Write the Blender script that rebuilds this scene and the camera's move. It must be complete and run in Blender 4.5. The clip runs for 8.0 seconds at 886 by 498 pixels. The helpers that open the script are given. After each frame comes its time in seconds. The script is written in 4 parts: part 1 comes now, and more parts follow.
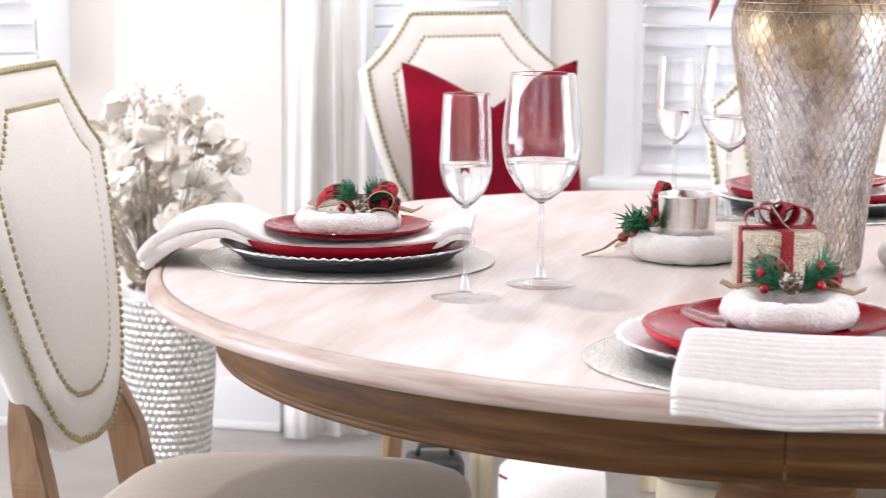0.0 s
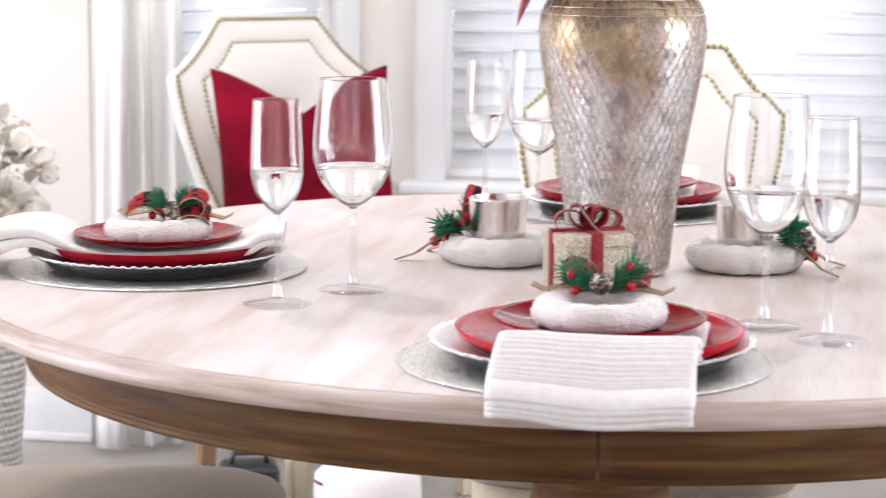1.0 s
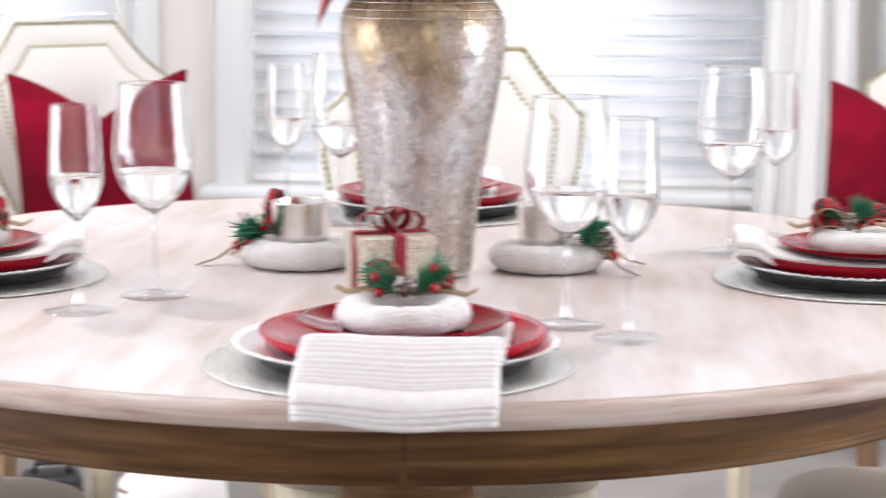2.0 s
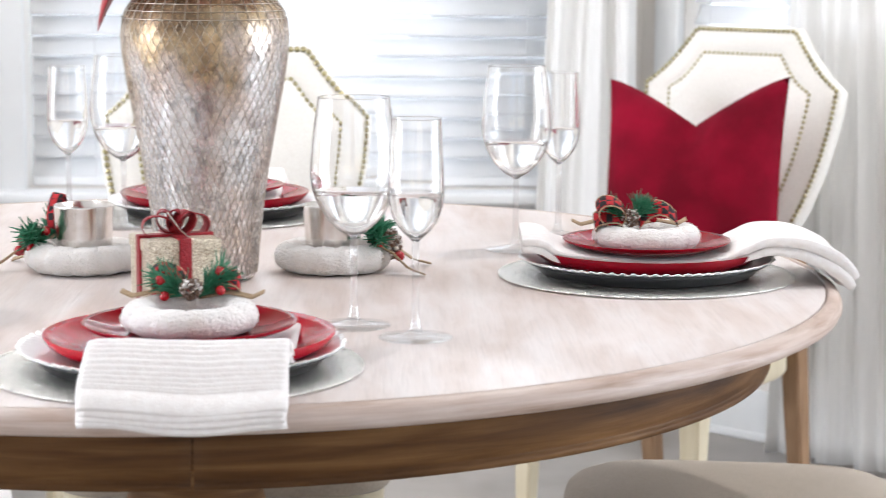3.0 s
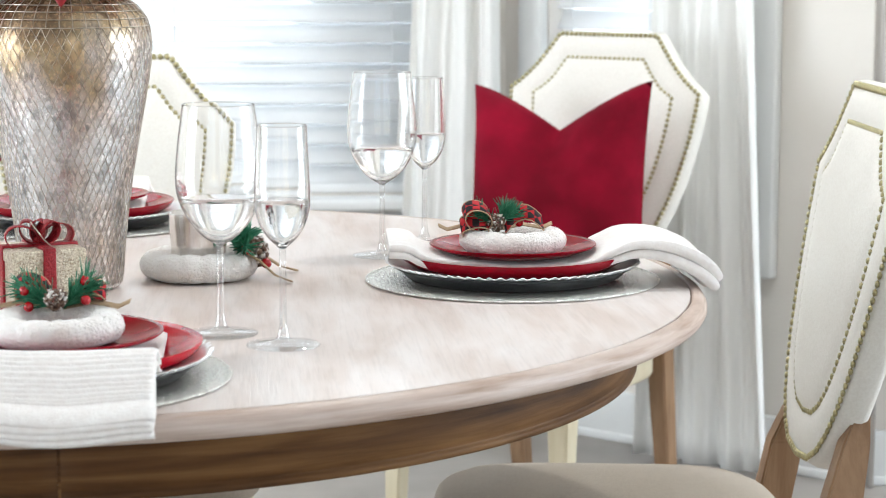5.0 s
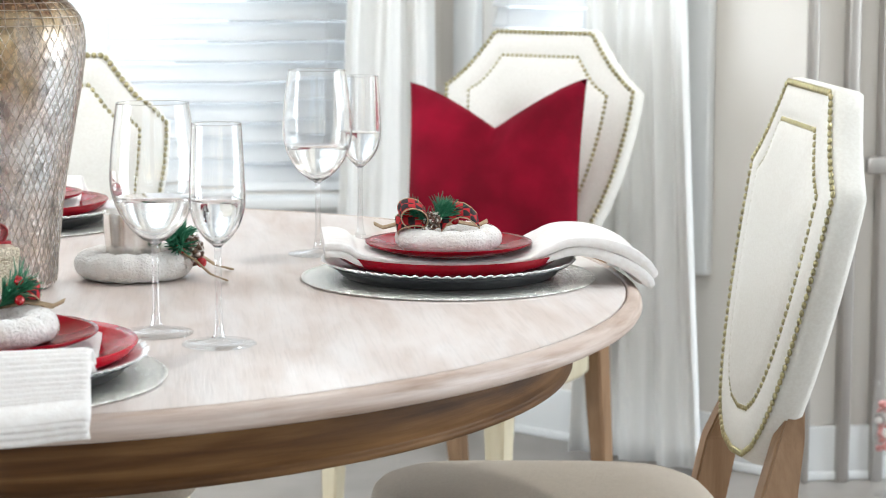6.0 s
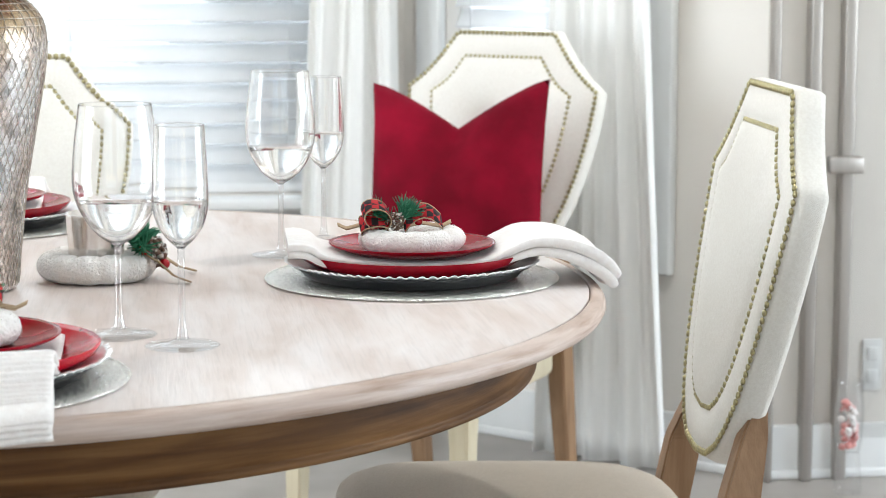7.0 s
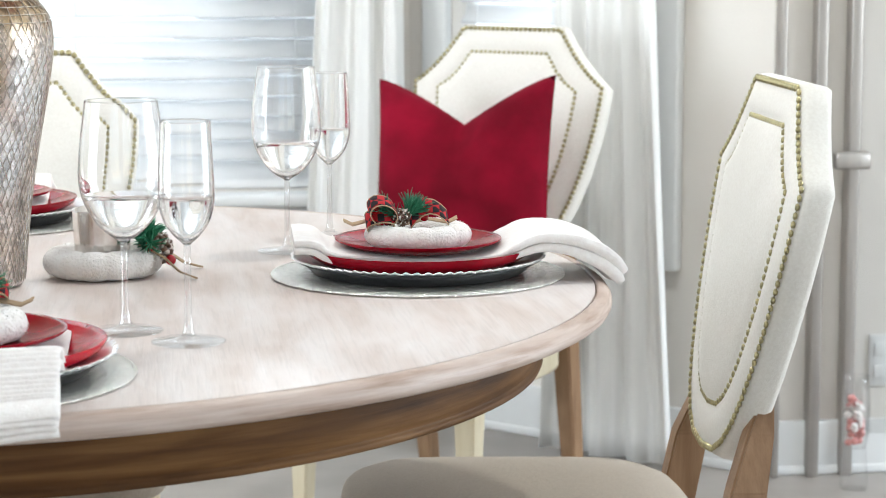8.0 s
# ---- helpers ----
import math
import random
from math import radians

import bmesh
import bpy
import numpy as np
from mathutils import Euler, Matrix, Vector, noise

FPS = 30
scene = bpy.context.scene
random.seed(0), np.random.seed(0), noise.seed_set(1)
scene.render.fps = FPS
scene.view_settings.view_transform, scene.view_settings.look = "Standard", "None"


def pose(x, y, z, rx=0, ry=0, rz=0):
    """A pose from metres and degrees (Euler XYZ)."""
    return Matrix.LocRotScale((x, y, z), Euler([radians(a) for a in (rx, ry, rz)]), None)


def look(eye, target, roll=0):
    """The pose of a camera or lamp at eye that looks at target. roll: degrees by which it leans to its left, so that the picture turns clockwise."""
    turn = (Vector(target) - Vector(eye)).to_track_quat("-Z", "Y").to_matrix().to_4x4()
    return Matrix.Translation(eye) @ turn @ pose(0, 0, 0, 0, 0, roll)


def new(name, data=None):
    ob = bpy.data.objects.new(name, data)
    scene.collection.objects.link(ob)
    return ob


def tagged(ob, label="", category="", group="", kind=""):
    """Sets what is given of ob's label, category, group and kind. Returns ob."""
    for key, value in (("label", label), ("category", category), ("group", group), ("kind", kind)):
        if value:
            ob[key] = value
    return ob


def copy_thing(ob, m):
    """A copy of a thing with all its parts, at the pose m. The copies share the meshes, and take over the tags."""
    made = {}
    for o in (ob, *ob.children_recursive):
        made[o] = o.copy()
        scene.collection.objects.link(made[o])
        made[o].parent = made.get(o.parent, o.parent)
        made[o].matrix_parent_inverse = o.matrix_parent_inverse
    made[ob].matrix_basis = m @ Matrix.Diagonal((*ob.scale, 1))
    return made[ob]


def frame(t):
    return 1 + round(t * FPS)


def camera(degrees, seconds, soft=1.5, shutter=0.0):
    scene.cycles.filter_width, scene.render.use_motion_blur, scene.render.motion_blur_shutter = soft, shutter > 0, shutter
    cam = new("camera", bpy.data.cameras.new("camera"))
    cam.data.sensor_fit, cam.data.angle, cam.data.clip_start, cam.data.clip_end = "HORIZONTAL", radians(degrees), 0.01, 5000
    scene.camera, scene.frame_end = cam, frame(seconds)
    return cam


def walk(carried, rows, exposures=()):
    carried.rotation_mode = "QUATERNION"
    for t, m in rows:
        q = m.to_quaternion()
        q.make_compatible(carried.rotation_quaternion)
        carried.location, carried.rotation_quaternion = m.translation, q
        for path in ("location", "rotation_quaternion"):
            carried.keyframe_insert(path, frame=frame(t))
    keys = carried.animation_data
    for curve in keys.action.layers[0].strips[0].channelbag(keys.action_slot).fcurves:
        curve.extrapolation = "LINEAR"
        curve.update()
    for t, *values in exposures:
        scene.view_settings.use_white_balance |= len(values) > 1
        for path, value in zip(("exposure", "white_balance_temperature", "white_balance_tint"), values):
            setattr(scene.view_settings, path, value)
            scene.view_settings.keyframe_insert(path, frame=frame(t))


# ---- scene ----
# ---- camera and walk ----
cam = camera(23.3, 8.0, soft=0.45, shutter=0.5)
EYE = (0.248, -2.549, 1.159)
TURN = 8.0
# seconds, turn, tilt, roll in degrees
AIM = [
    (0.0, 6.676, -8.577, 0.40), (0.5, 4.661, -8.547, 0.361), (1.0, 1.617, -8.408, 0.341), (1.5, 0.0, -8.377, 0.344),
    (2.0, -3.684, -8.30, 0.33), (2.2, -5.78, -8.27, 0.32), (3.3, -11.017, -8.236, 0.22), (3.5, -12.211, -8.192, 0.155),
    (4.0, -12.398, -8.131, 0.137), (5.3, -13.431, -8.074, 0.10), (5.5, -13.781, -8.092, 0.119), (6.0, -14.745, -8.128, 0.105),
    (6.5, -15.217, -8.133, 0.079), (7.0, -15.726, -8.109, 0.07), (7.5, -15.616, -8.234, 0.035), (8.0, -15.563, -8.218, 0.0),
]
walk(cam, [(t, pose(*EYE, 90 + tilt, 0, turn + TURN) @ pose(0, 0, 0, 0, 0, roll)) for t, turn, tilt, roll in AIM],
     exposures=[(0.0, 0.44, 6150, 17), (0.5, 0.37, 6180, 18), (1.2, 0.40, 6100, 16), (2.2, 0.41, 6050, 14), (3.5, 0.41, 5980, 9), (5.5, 0.37, 5950, 5), (8.0, 0.37, 5950, 5)])
cam.data.dof.use_dof = True
cam.data.dof.focus_distance = 2.45
cam.data.dof.aperture_fstop = 11.5

# ---- world and lights ----
world = bpy.data.worlds.new("sky")
scene.world = world
world.use_nodes = True
wn = world.node_tree.nodes
sky = wn.new("ShaderNodeTexSky")
sky.sky_type, sky.sun_disc, sky.sun_elevation, sky.sun_rotation = "NISHITA", False, radians(40), radians(160)
world.node_tree.links.new(sky.outputs[0], wn["Background"].inputs[0])
wn["Background"].inputs[1].default_value = 0.12


def area_lamp(name, eye, target, sx, sy, power, color):
    data = bpy.data.lights.new(name, "AREA")
    data.shape, data.size, data.size_y, data.energy, data.color = "RECTANGLE", sx, sy, power, color
    ob = new(name, data)
    ob.matrix_basis = look(eye, target)
    return ob


# ---- materials ----
def material(name, color, rough=0.6, metal=0.0, color2=None, scale=20.0, stretch=(1, 1, 1), bump=0.0, bump_scale=None, ramp=(0.35, 0.65), coat=0.0, sheen=0.0, detail=6.0, rough2=None, trans=0.0, ior=1.45, spec=0.5):
    m = bpy.data.materials.new(name)
    m.use_nodes = True
    nt = m.node_tree
    b = nt.nodes["Principled BSDF"]
    b.inputs["Base Color"].default_value = (*color, 1)
    b.inputs["Roughness"].default_value = rough
    b.inputs["Metallic"].default_value = metal
    b.inputs["Coat Weight"].default_value = coat
    b.inputs["Sheen Weight"].default_value = sheen
    b.inputs["Transmission Weight"].default_value = trans
    b.inputs["IOR"].default_value = ior
    b.inputs["Specular IOR Level"].default_value = spec
    tc = nt.nodes.new("ShaderNodeTexCoord")
    mp = nt.nodes.new("ShaderNodeMapping")
    mp.inputs["Scale"].default_value = stretch
    nt.links.new(tc.outputs["Object"], mp.inputs[0])
    if color2:
        n = nt.nodes.new("ShaderNodeTexNoise")
        n.inputs["Scale"].default_value, n.inputs["Detail"].default_value = scale, detail
        nt.links.new(mp.outputs[0], n.inputs["Vector"])
        r = nt.nodes.new("ShaderNodeValToRGB")
        r.color_ramp.elements[0].position, r.color_ramp.elements[1].position = ramp
        r.color_ramp.elements[0].color, r.color_ramp.elements[1].color = (*color, 1), (*color2, 1)
        nt.links.new(n.outputs[0], r.inputs[0])
        nt.links.new(r.outputs[0], b.inputs["Base Color"])
        if rough2 is not None:
            rr = nt.nodes.new("ShaderNodeMapRange")
            rr.inputs[3].default_value, rr.inputs[4].default_value = rough, rough2
            nt.links.new(n.outputs[0], rr.inputs[0])
            nt.links.new(rr.outputs[0], b.inputs["Roughness"])
    if bump:
        n2 = nt.nodes.new("ShaderNodeTexNoise")
        n2.inputs["Scale"].default_value, n2.inputs["Detail"].default_value = bump_scale or scale * 4, 4
        nt.links.new(mp.outputs[0], n2.inputs["Vector"])
        bp = nt.nodes.new("ShaderNodeBump")
        bp.inputs["Strength"].default_value, bp.inputs["Distance"].default_value = bump, 0.004
        nt.links.new(n2.outputs[0], bp.inputs["Height"])
        nt.links.new(bp.outputs[0], b.inputs["Normal"])
    return m


def thin_glass(name, low=0.012, high=0.5):
    """Thin blown glass: clear, with a mirror gloss that grows towards the rim of the view."""
    m = bpy.data.materials.new(name)
    m.use_nodes = True
    nt = m.node_tree
    nt.nodes.remove(nt.nodes["Principled BSDF"])
    tr, gl, fr, mx, pw = (nt.nodes.new(k) for k in ("ShaderNodeBsdfTransparent", "ShaderNodeBsdfGlossy", "ShaderNodeLayerWeight", "ShaderNodeMixShader", "ShaderNodeMapRange"))
    tr.inputs[0].default_value = (0.998, 0.999, 0.999, 1)
    gl.inputs["Roughness"].default_value = 0.02
    fr.inputs["Blend"].default_value = 0.24
    pw.inputs[3].default_value, pw.inputs[4].default_value = low, high
    for a, b in ((fr.outputs["Facing"], pw.inputs[0]), (pw.outputs[0], mx.inputs[0]), (tr.outputs[0], mx.inputs[1]), (gl.outputs[0], mx.inputs[2]), (mx.outputs[0], nt.nodes["Material Output"].inputs[0])):
        nt.links.new(a, b)
    return m


def sheer(name, color):
    """Thin woven cloth that lets part of the daylight through."""
    m = material(name, color, 0.9, color2=tuple(c * 0.95 for c in color), scale=70, stretch=(1, 1, 0.1), bump=0.25, bump_scale=500)
    nt = m.node_tree
    tl, mx = nt.nodes.new("ShaderNodeBsdfTranslucent"), nt.nodes.new("ShaderNodeMixShader")
    tl.inputs[0].default_value = (*color, 1)
    mx.inputs[0].default_value = 0.15
    nt.links.new(nt.nodes["Principled BSDF"].outputs[0], mx.inputs[1])
    nt.links.new(tl.outputs[0], mx.inputs[2])
    nt.links.new(mx.outputs[0], nt.nodes["Material Output"].inputs[0])
    return m


def layered_wood(name, low, mid, high, cloud, streak, grain, rough, spec=0.5):
    """Wood in three scales: broad patches, streaks along the grain and fine pores; each scale is a stretch of the coordinates."""
    m = bpy.data.materials.new(name)
    m.use_nodes = True
    nt = m.node_tree
    b = nt.nodes["Principled BSDF"]
    b.inputs["Specular IOR Level"].default_value = spec
    tc = nt.nodes.new("ShaderNodeTexCoord")
    outs = []
    for st, detail, dist in ((cloud, 4, 0.6), (streak, 8, 0.4), (grain, 6, 0.0)):
        mp, n = nt.nodes.new("ShaderNodeMapping"), nt.nodes.new("ShaderNodeTexNoise")
        mp.inputs["Scale"].default_value = st
        n.inputs["Scale"].default_value, n.inputs["Detail"].default_value, n.inputs["Distortion"].default_value = 1.0, detail, dist
        nt.links.new(tc.outputs["Object"], mp.inputs[0])
        nt.links.new(mp.outputs[0], n.inputs["Vector"])
        outs.append(n.outputs[0])
    add = nt.nodes.new("ShaderNodeMath")
    add.operation = "MULTIPLY_ADD"
    add.inputs[1].default_value = 0.45
    nt.links.new(outs[0], add.inputs[0])
    half = nt.nodes.new("ShaderNodeMath")
    half.operation = "MULTIPLY"
    half.inputs[1].default_value = 0.55
    nt.links.new(outs[1], half.inputs[0])
    nt.links.new(half.outputs[0], add.inputs[2])
    r = nt.nodes.new("ShaderNodeValToRGB")
    r.color_ramp.elements[0].position, r.color_ramp.elements[1].position = 0.33, 0.66
    r.color_ramp.elements[0].color, r.color_ramp.elements[1].color = (*low, 1), (*high, 1)
    e = r.color_ramp.elements.new(0.49)
    e.color = (*mid, 1)
    nt.links.new(add.outputs[0], r.inputs[0])
    pore = nt.nodes.new("ShaderNodeMapRange")
    pore.inputs[1].default_value, pore.inputs[2].default_value, pore.inputs[3].default_value, pore.inputs[4].default_value = 0.36, 0.5, 0.94, 1.0
    nt.links.new(outs[2], pore.inputs[0])
    mix = nt.nodes.new("ShaderNodeMix")
    mix.data_type, mix.blend_type = "RGBA", "MULTIPLY"
    mix.inputs[0].default_value = 1.0
    nt.links.new(r.outputs[0], mix.inputs[6])
    nt.links.new(pore.outputs[0], mix.inputs[7])
    nt.links.new(mix.outputs[2], b.inputs["Base Color"])
    rg = nt.nodes.new("ShaderNodeMapRange")
    rg.inputs[3].default_value, rg.inputs[4].default_value = rough + 0.1, rough - 0.06
    nt.links.new(outs[1], rg.inputs[0])
    nt.links.new(rg.outputs[0], b.inputs["Roughness"])
    bp = nt.nodes.new("ShaderNodeBump")
    bp.inputs["Strength"].default_value, bp.inputs["Distance"].default_value = 0.25, 0.0015
    nt.links.new(outs[2], bp.inputs["Height"])
    nt.links.new(bp.outputs[0], b.inputs["Normal"])
    return m


def mercury_glass(name):
    """Silvered glass, foxed brown and gold in patches that gather round the shoulder, with dark specks."""
    m = material(name, (0.80, 0.78, 0.775), 0.22, 0.6, bump=0.35, bump_scale=70)
    nt = m.node_tree
    b = nt.nodes["Principled BSDF"]
    tc = nt.nodes["Texture Coordinate"]
    sep, up, add = nt.nodes.new("ShaderNodeSeparateXYZ"), nt.nodes.new("ShaderNodeMapRange"), nt.nodes.new("ShaderNodeMath")
    nt.links.new(tc.outputs["Object"], sep.inputs[0])
    up.inputs[1].default_value, up.inputs[2].default_value, up.inputs[3].default_value, up.inputs[4].default_value = 0.16, 0.33, -0.06, 0.24
    nt.links.new(sep.outputs[2], up.inputs[0])
    outs = []
    for scale, st, detail in ((13.0, (1, 1, 0.45), 7), (75.0, (1, 1, 1), 5), (260.0, (1, 1, 0.6), 3)):
        mp, n = nt.nodes.new("ShaderNodeMapping"), nt.nodes.new("ShaderNodeTexNoise")
        mp.inputs["Scale"].default_value = st
        n.inputs["Scale"].default_value, n.inputs["Detail"].default_value = scale, detail
        nt.links.new(tc.outputs["Object"], mp.inputs[0])
        nt.links.new(mp.outputs[0], n.inputs["Vector"])
        outs.append(n.outputs[0])
    nt.links.new(outs[0], add.inputs[0])
    nt.links.new(up.outputs[0], add.inputs[1])
    r = nt.nodes.new("ShaderNodeValToRGB")
    r.color_ramp.elements[0].position, r.color_ramp.elements[1].position = 0.46, 0.78
    r.color_ramp.elements[0].color, r.color_ramp.elements[1].color = (0.82, 0.81, 0.81, 1), (0.24, 0.155, 0.085, 1)
    for at, col in ((0.56, (0.66, 0.57, 0.52, 1)), (0.66, (0.50, 0.37, 0.22, 1))):
        e = r.color_ramp.elements.new(at)
        e.color = col
    nt.links.new(add.outputs[0], r.inputs[0])
    speck = nt.nodes.new("ShaderNodeMapRange")
    speck.inputs[1].default_value, speck.inputs[2].default_value, speck.inputs[3].default_value, speck.inputs[4].default_value = 0.36, 0.46, 0.55, 1.0
    nt.links.new(outs[1], speck.inputs[0])
    mix = nt.nodes.new("ShaderNodeMix")
    mix.data_type, mix.blend_type = "RGBA", "MULTIPLY"
    mix.inputs[0].default_value = 1.0
    nt.links.new(r.outputs[0], mix.inputs[6])
    nt.links.new(speck.outputs[0], mix.inputs[7])
    nt.links.new(mix.outputs[2], b.inputs["Base Color"])
    rg = nt.nodes.new("ShaderNodeMapRange")
    rg.inputs[3].default_value, rg.inputs[4].default_value = 0.10, 0.42
    nt.links.new(outs[2], rg.inputs[0])
    nt.links.new(rg.outputs[0], b.inputs["Roughness"])
    return m


def plaid(name, a, b, scale):
    """Red and black checked ribbon cloth."""
    m = material(name, a, 0.85)
    nt = m.node_tree
    ck = nt.nodes.new("ShaderNodeTexChecker")
    ck.inputs[1].default_value, ck.inputs[2].default_value, ck.inputs[3].default_value = (*a, 1), (*b, 1), scale
    nt.links.new(nt.nodes["Mapping"].outputs[0], ck.inputs[0])
    nt.links.new(ck.outputs[0], nt.nodes["Principled BSDF"].inputs["Base Color"])
    return m


THIN = thin_glass("thin_blown_glass")
FOOT = thin_glass("thick_foot_glass", 0.06, 0.6)
STEM = thin_glass("solid_stem_glass", 0.16, 0.75)
WALL = material("warm_white_plaster", (0.76, 0.715, 0.66), 0.85, color2=(0.80, 0.755, 0.70), scale=3, bump=0.15, bump_scale=160)
WHITE = material("white_trim_paint", (0.80, 0.80, 0.79), 0.45, color2=(0.76, 0.76, 0.75), scale=6)
CEIL = material("ceiling_paint", (0.8, 0.79, 0.77), 0.9, color2=(0.77, 0.76, 0.74), scale=4)
FLOOR = material("pale_tile", (0.31, 0.28, 0.25), 0.35, color2=(0.38, 0.35, 0.32), scale=5)
BLIND = material("white_blind_slat", (0.87, 0.875, 0.88), 0.4, color2=(0.83, 0.84, 0.85), scale=8)
CURTAIN = sheer("white_linen_curtain", (0.96, 0.945, 0.92))
WASH = layered_wood("whitewashed_wood", (0.54, 0.43, 0.37), (0.645, 0.56, 0.515), (0.735, 0.68, 0.655), (7, 2.6, 2), (26, 4.5, 6), (300, 14, 40), 0.34)
RIMWOOD = layered_wood("whitewashed_wood_edge", (0.33, 0.215, 0.15), (0.52, 0.405, 0.34), (0.66, 0.565, 0.51), (6, 6, 30), (9, 9, 160), (22, 22, 500), 0.42)
WOOD = layered_wood("weathered_brown_wood", (0.045, 0.018, 0.005), (0.115, 0.051, 0.014), (0.22, 0.112, 0.040), (3, 3, 18), (5, 5, 75), (25, 25, 480), 0.62, 0.25)
LEG = material("natural_oak", (0.23, 0.13, 0.065), 0.5, color2=(0.33, 0.20, 0.11), scale=9, stretch=(6, 6, 0.6), bump=0.15, bump_scale=60, detail=8)
CREAM_LEG = material("cream_painted_wood", (0.62, 0.55, 0.40), 0.5, color2=(0.55, 0.47, 0.32), scale=9, stretch=(4, 4, 0.6))
LINEN = material("ivory_linen", (0.81, 0.775, 0.715), 0.9, color2=(0.76, 0.72, 0.655), scale=240, bump=0.35, bump_scale=900, sheen=0.2)
SEATCLOTH = material("greige_linen", (0.44, 0.37, 0.29), 0.9, color2=(0.38, 0.32, 0.25), scale=240, bump=0.35, bump_scale=900, sheen=0.2)
BRASS = material("aged_brass", (0.55, 0.48, 0.26), 0.3, 1.0, color2=(0.30, 0.27, 0.16), scale=300)
VELVET = material("crimson_velvet", (0.12, 0.0015, 0.009), 0.85, color2=(0.24, 0.003, 0.019), scale=7, spec=0.12, bump=0.1, bump_scale=700)
REDGLASS = material("red_glass", (0.26, 0.003, 0.012), 0.10, color2=(0.20, 0.002, 0.008), scale=30, spec=0.14)
REDBUMP = material("dimpled_red_glass", (0.46, 0.003, 0.016), 0.10, color2=(0.34, 0.002, 0.011), scale=30, spec=0.14, bump=0.2, bump_scale=130)
SILVER = material("beaded_silver", (0.40, 0.39, 0.36), 0.24, 0.85, color2=(0.95, 0.94, 0.89), scale=260, bump=0.8, bump_scale=420, ramp=(0.36, 0.54))
BRIGHT = material("bright_silver", (0.90, 0.90, 0.90), 0.34, 0.6, color2=(0.84, 0.84, 0.84), scale=90)
COTTON = material("white_waffle_cotton", (0.88, 0.84, 0.81), 0.95, color2=(0.83, 0.775, 0.74), scale=120, bump=0.28, bump_scale=420, sheen=0.3)
FUR = material("white_faux_fur", (0.86, 0.82, 0.78), 0.95, color2=(0.78, 0.71, 0.65), scale=45, bump=0.8, bump_scale=300, sheen=0.6, ramp=(0.5, 0.75))
GLASS = material("clear_crystal", (1, 1, 1), 0.0, trans=1.0, ior=1.46)
WATER = material("clear_water", (1, 1, 1), 0.0, trans=1.0, ior=1.33)
MERCURY = mercury_glass("mercury_glass")
WIRE = material("pale_gold_wire", (0.68, 0.63, 0.57), 0.35, 0.7, color2=(0.42, 0.35, 0.28), scale=60)
MIRROR = material("mercury_votive", (0.80, 0.78, 0.76), 0.10, 1.0, color2=(0.70, 0.66, 0.62), scale=60, rough2=0.25)
PINE = material("pine_needles", (0.02, 0.15, 0.075), 0.55, color2=(0.06, 0.26, 0.14), scale=200)
BERRY = material("glossy_red_berry", (0.45, 0.006, 0.012), 0.18, color2=(0.36, 0.004, 0.01), scale=60, coat=0.6)
CONE = material("frosted_pinecone", (0.16, 0.10, 0.07), 0.8, color2=(0.75, 0.72, 0.68), scale=160, ramp=(0.5, 0.58))
BUFFALO = plaid("buffalo_check_ribbon", (0.42, 0.012, 0.018), (0.015, 0.010, 0.012), 120)
BURLAP = material("burlap_ribbon", (0.50, 0.37, 0.24), 0.95, color2=(0.38, 0.27, 0.16), scale=300, bump=0.5, bump_scale=700)
GLITTER = material("champagne_glitter", (0.82, 0.76, 0.62), 0.30, 0.7, color2=(0.46, 0.38, 0.27), scale=420, bump=1.0, bump_scale=520)
REDGLIT = material("red_glitter_ribbon", (0.22, 0.004, 0.010), 0.4, 0.2, color2=(0.34, 0.010, 0.018), scale=420, bump=0.6, bump_scale=500)
GOLD = material("gold_leaf", (0.75, 0.55, 0.22), 0.3, 1.0, color2=(0.60, 0.42, 0.15), scale=60)
PETAL = material("red_velvet_petal", (0.40, 0.008, 0.014), 0.6, color2=(0.30, 0.004, 0.01), scale=40, sheen=0.4)
DRY = material("dried_flower", (0.60, 0.53, 0.43), 0.9, color2=(0.42, 0.35, 0.27), scale=60)
IVORY = material("ivory_petal", (0.84, 0.81, 0.75), 0.7, color2=(0.80, 0.75, 0.66), scale=40)
TWIG = material("dried_twig", (0.30, 0.25, 0.19), 0.85, color2=(0.40, 0.34, 0.27), scale=60)
MOSAIC = material("mirror_mosaic", (0.80, 0.79, 0.76), 0.20, 0.9, color2=(0.64, 0.63, 0.60), scale=90, rough2=0.42)
GROUT = material("silver_grout", (0.58, 0.57, 0.55), 0.6, 0.2, color2=(0.48, 0.47, 0.45), scale=40)
STEEL = material("brushed_grey_metal", (0.46, 0.43, 0.40), 0.4, 0.7, color2=(0.38, 0.355, 0.33), scale=40, stretch=(1, 1, 0.05))
BLACK = material("black_plastic", (0.015, 0.015, 0.018), 0.4, color2=(0.03, 0.03, 0.03), scale=30)
STRIPE = material("red_and_white_paper", (0.66, 0.28, 0.26), 0.6, color2=(0.8, 0.75, 0.72), scale=14, ramp=(0.48, 0.52))


# ---- mesh helpers ----
def part(name, bm, mat, parent=None, label="", smooth=True):
    me = bpy.data.meshes.new(name)
    for fc in bm.faces:
        fc.smooth = smooth
    bm.normal_update()
    bm.to_mesh(me)
    bm.free()
    me.materials.append(mat)
    ob = new(name, me)
    if parent:
        ob.parent = parent
    if label:
        ob["label"] = label
    return ob


def empty(name, m=None):
    ob = new(name)
    ob.empty_display_size = 0.05
    if m is not None:
        ob.matrix_basis = m
    return ob


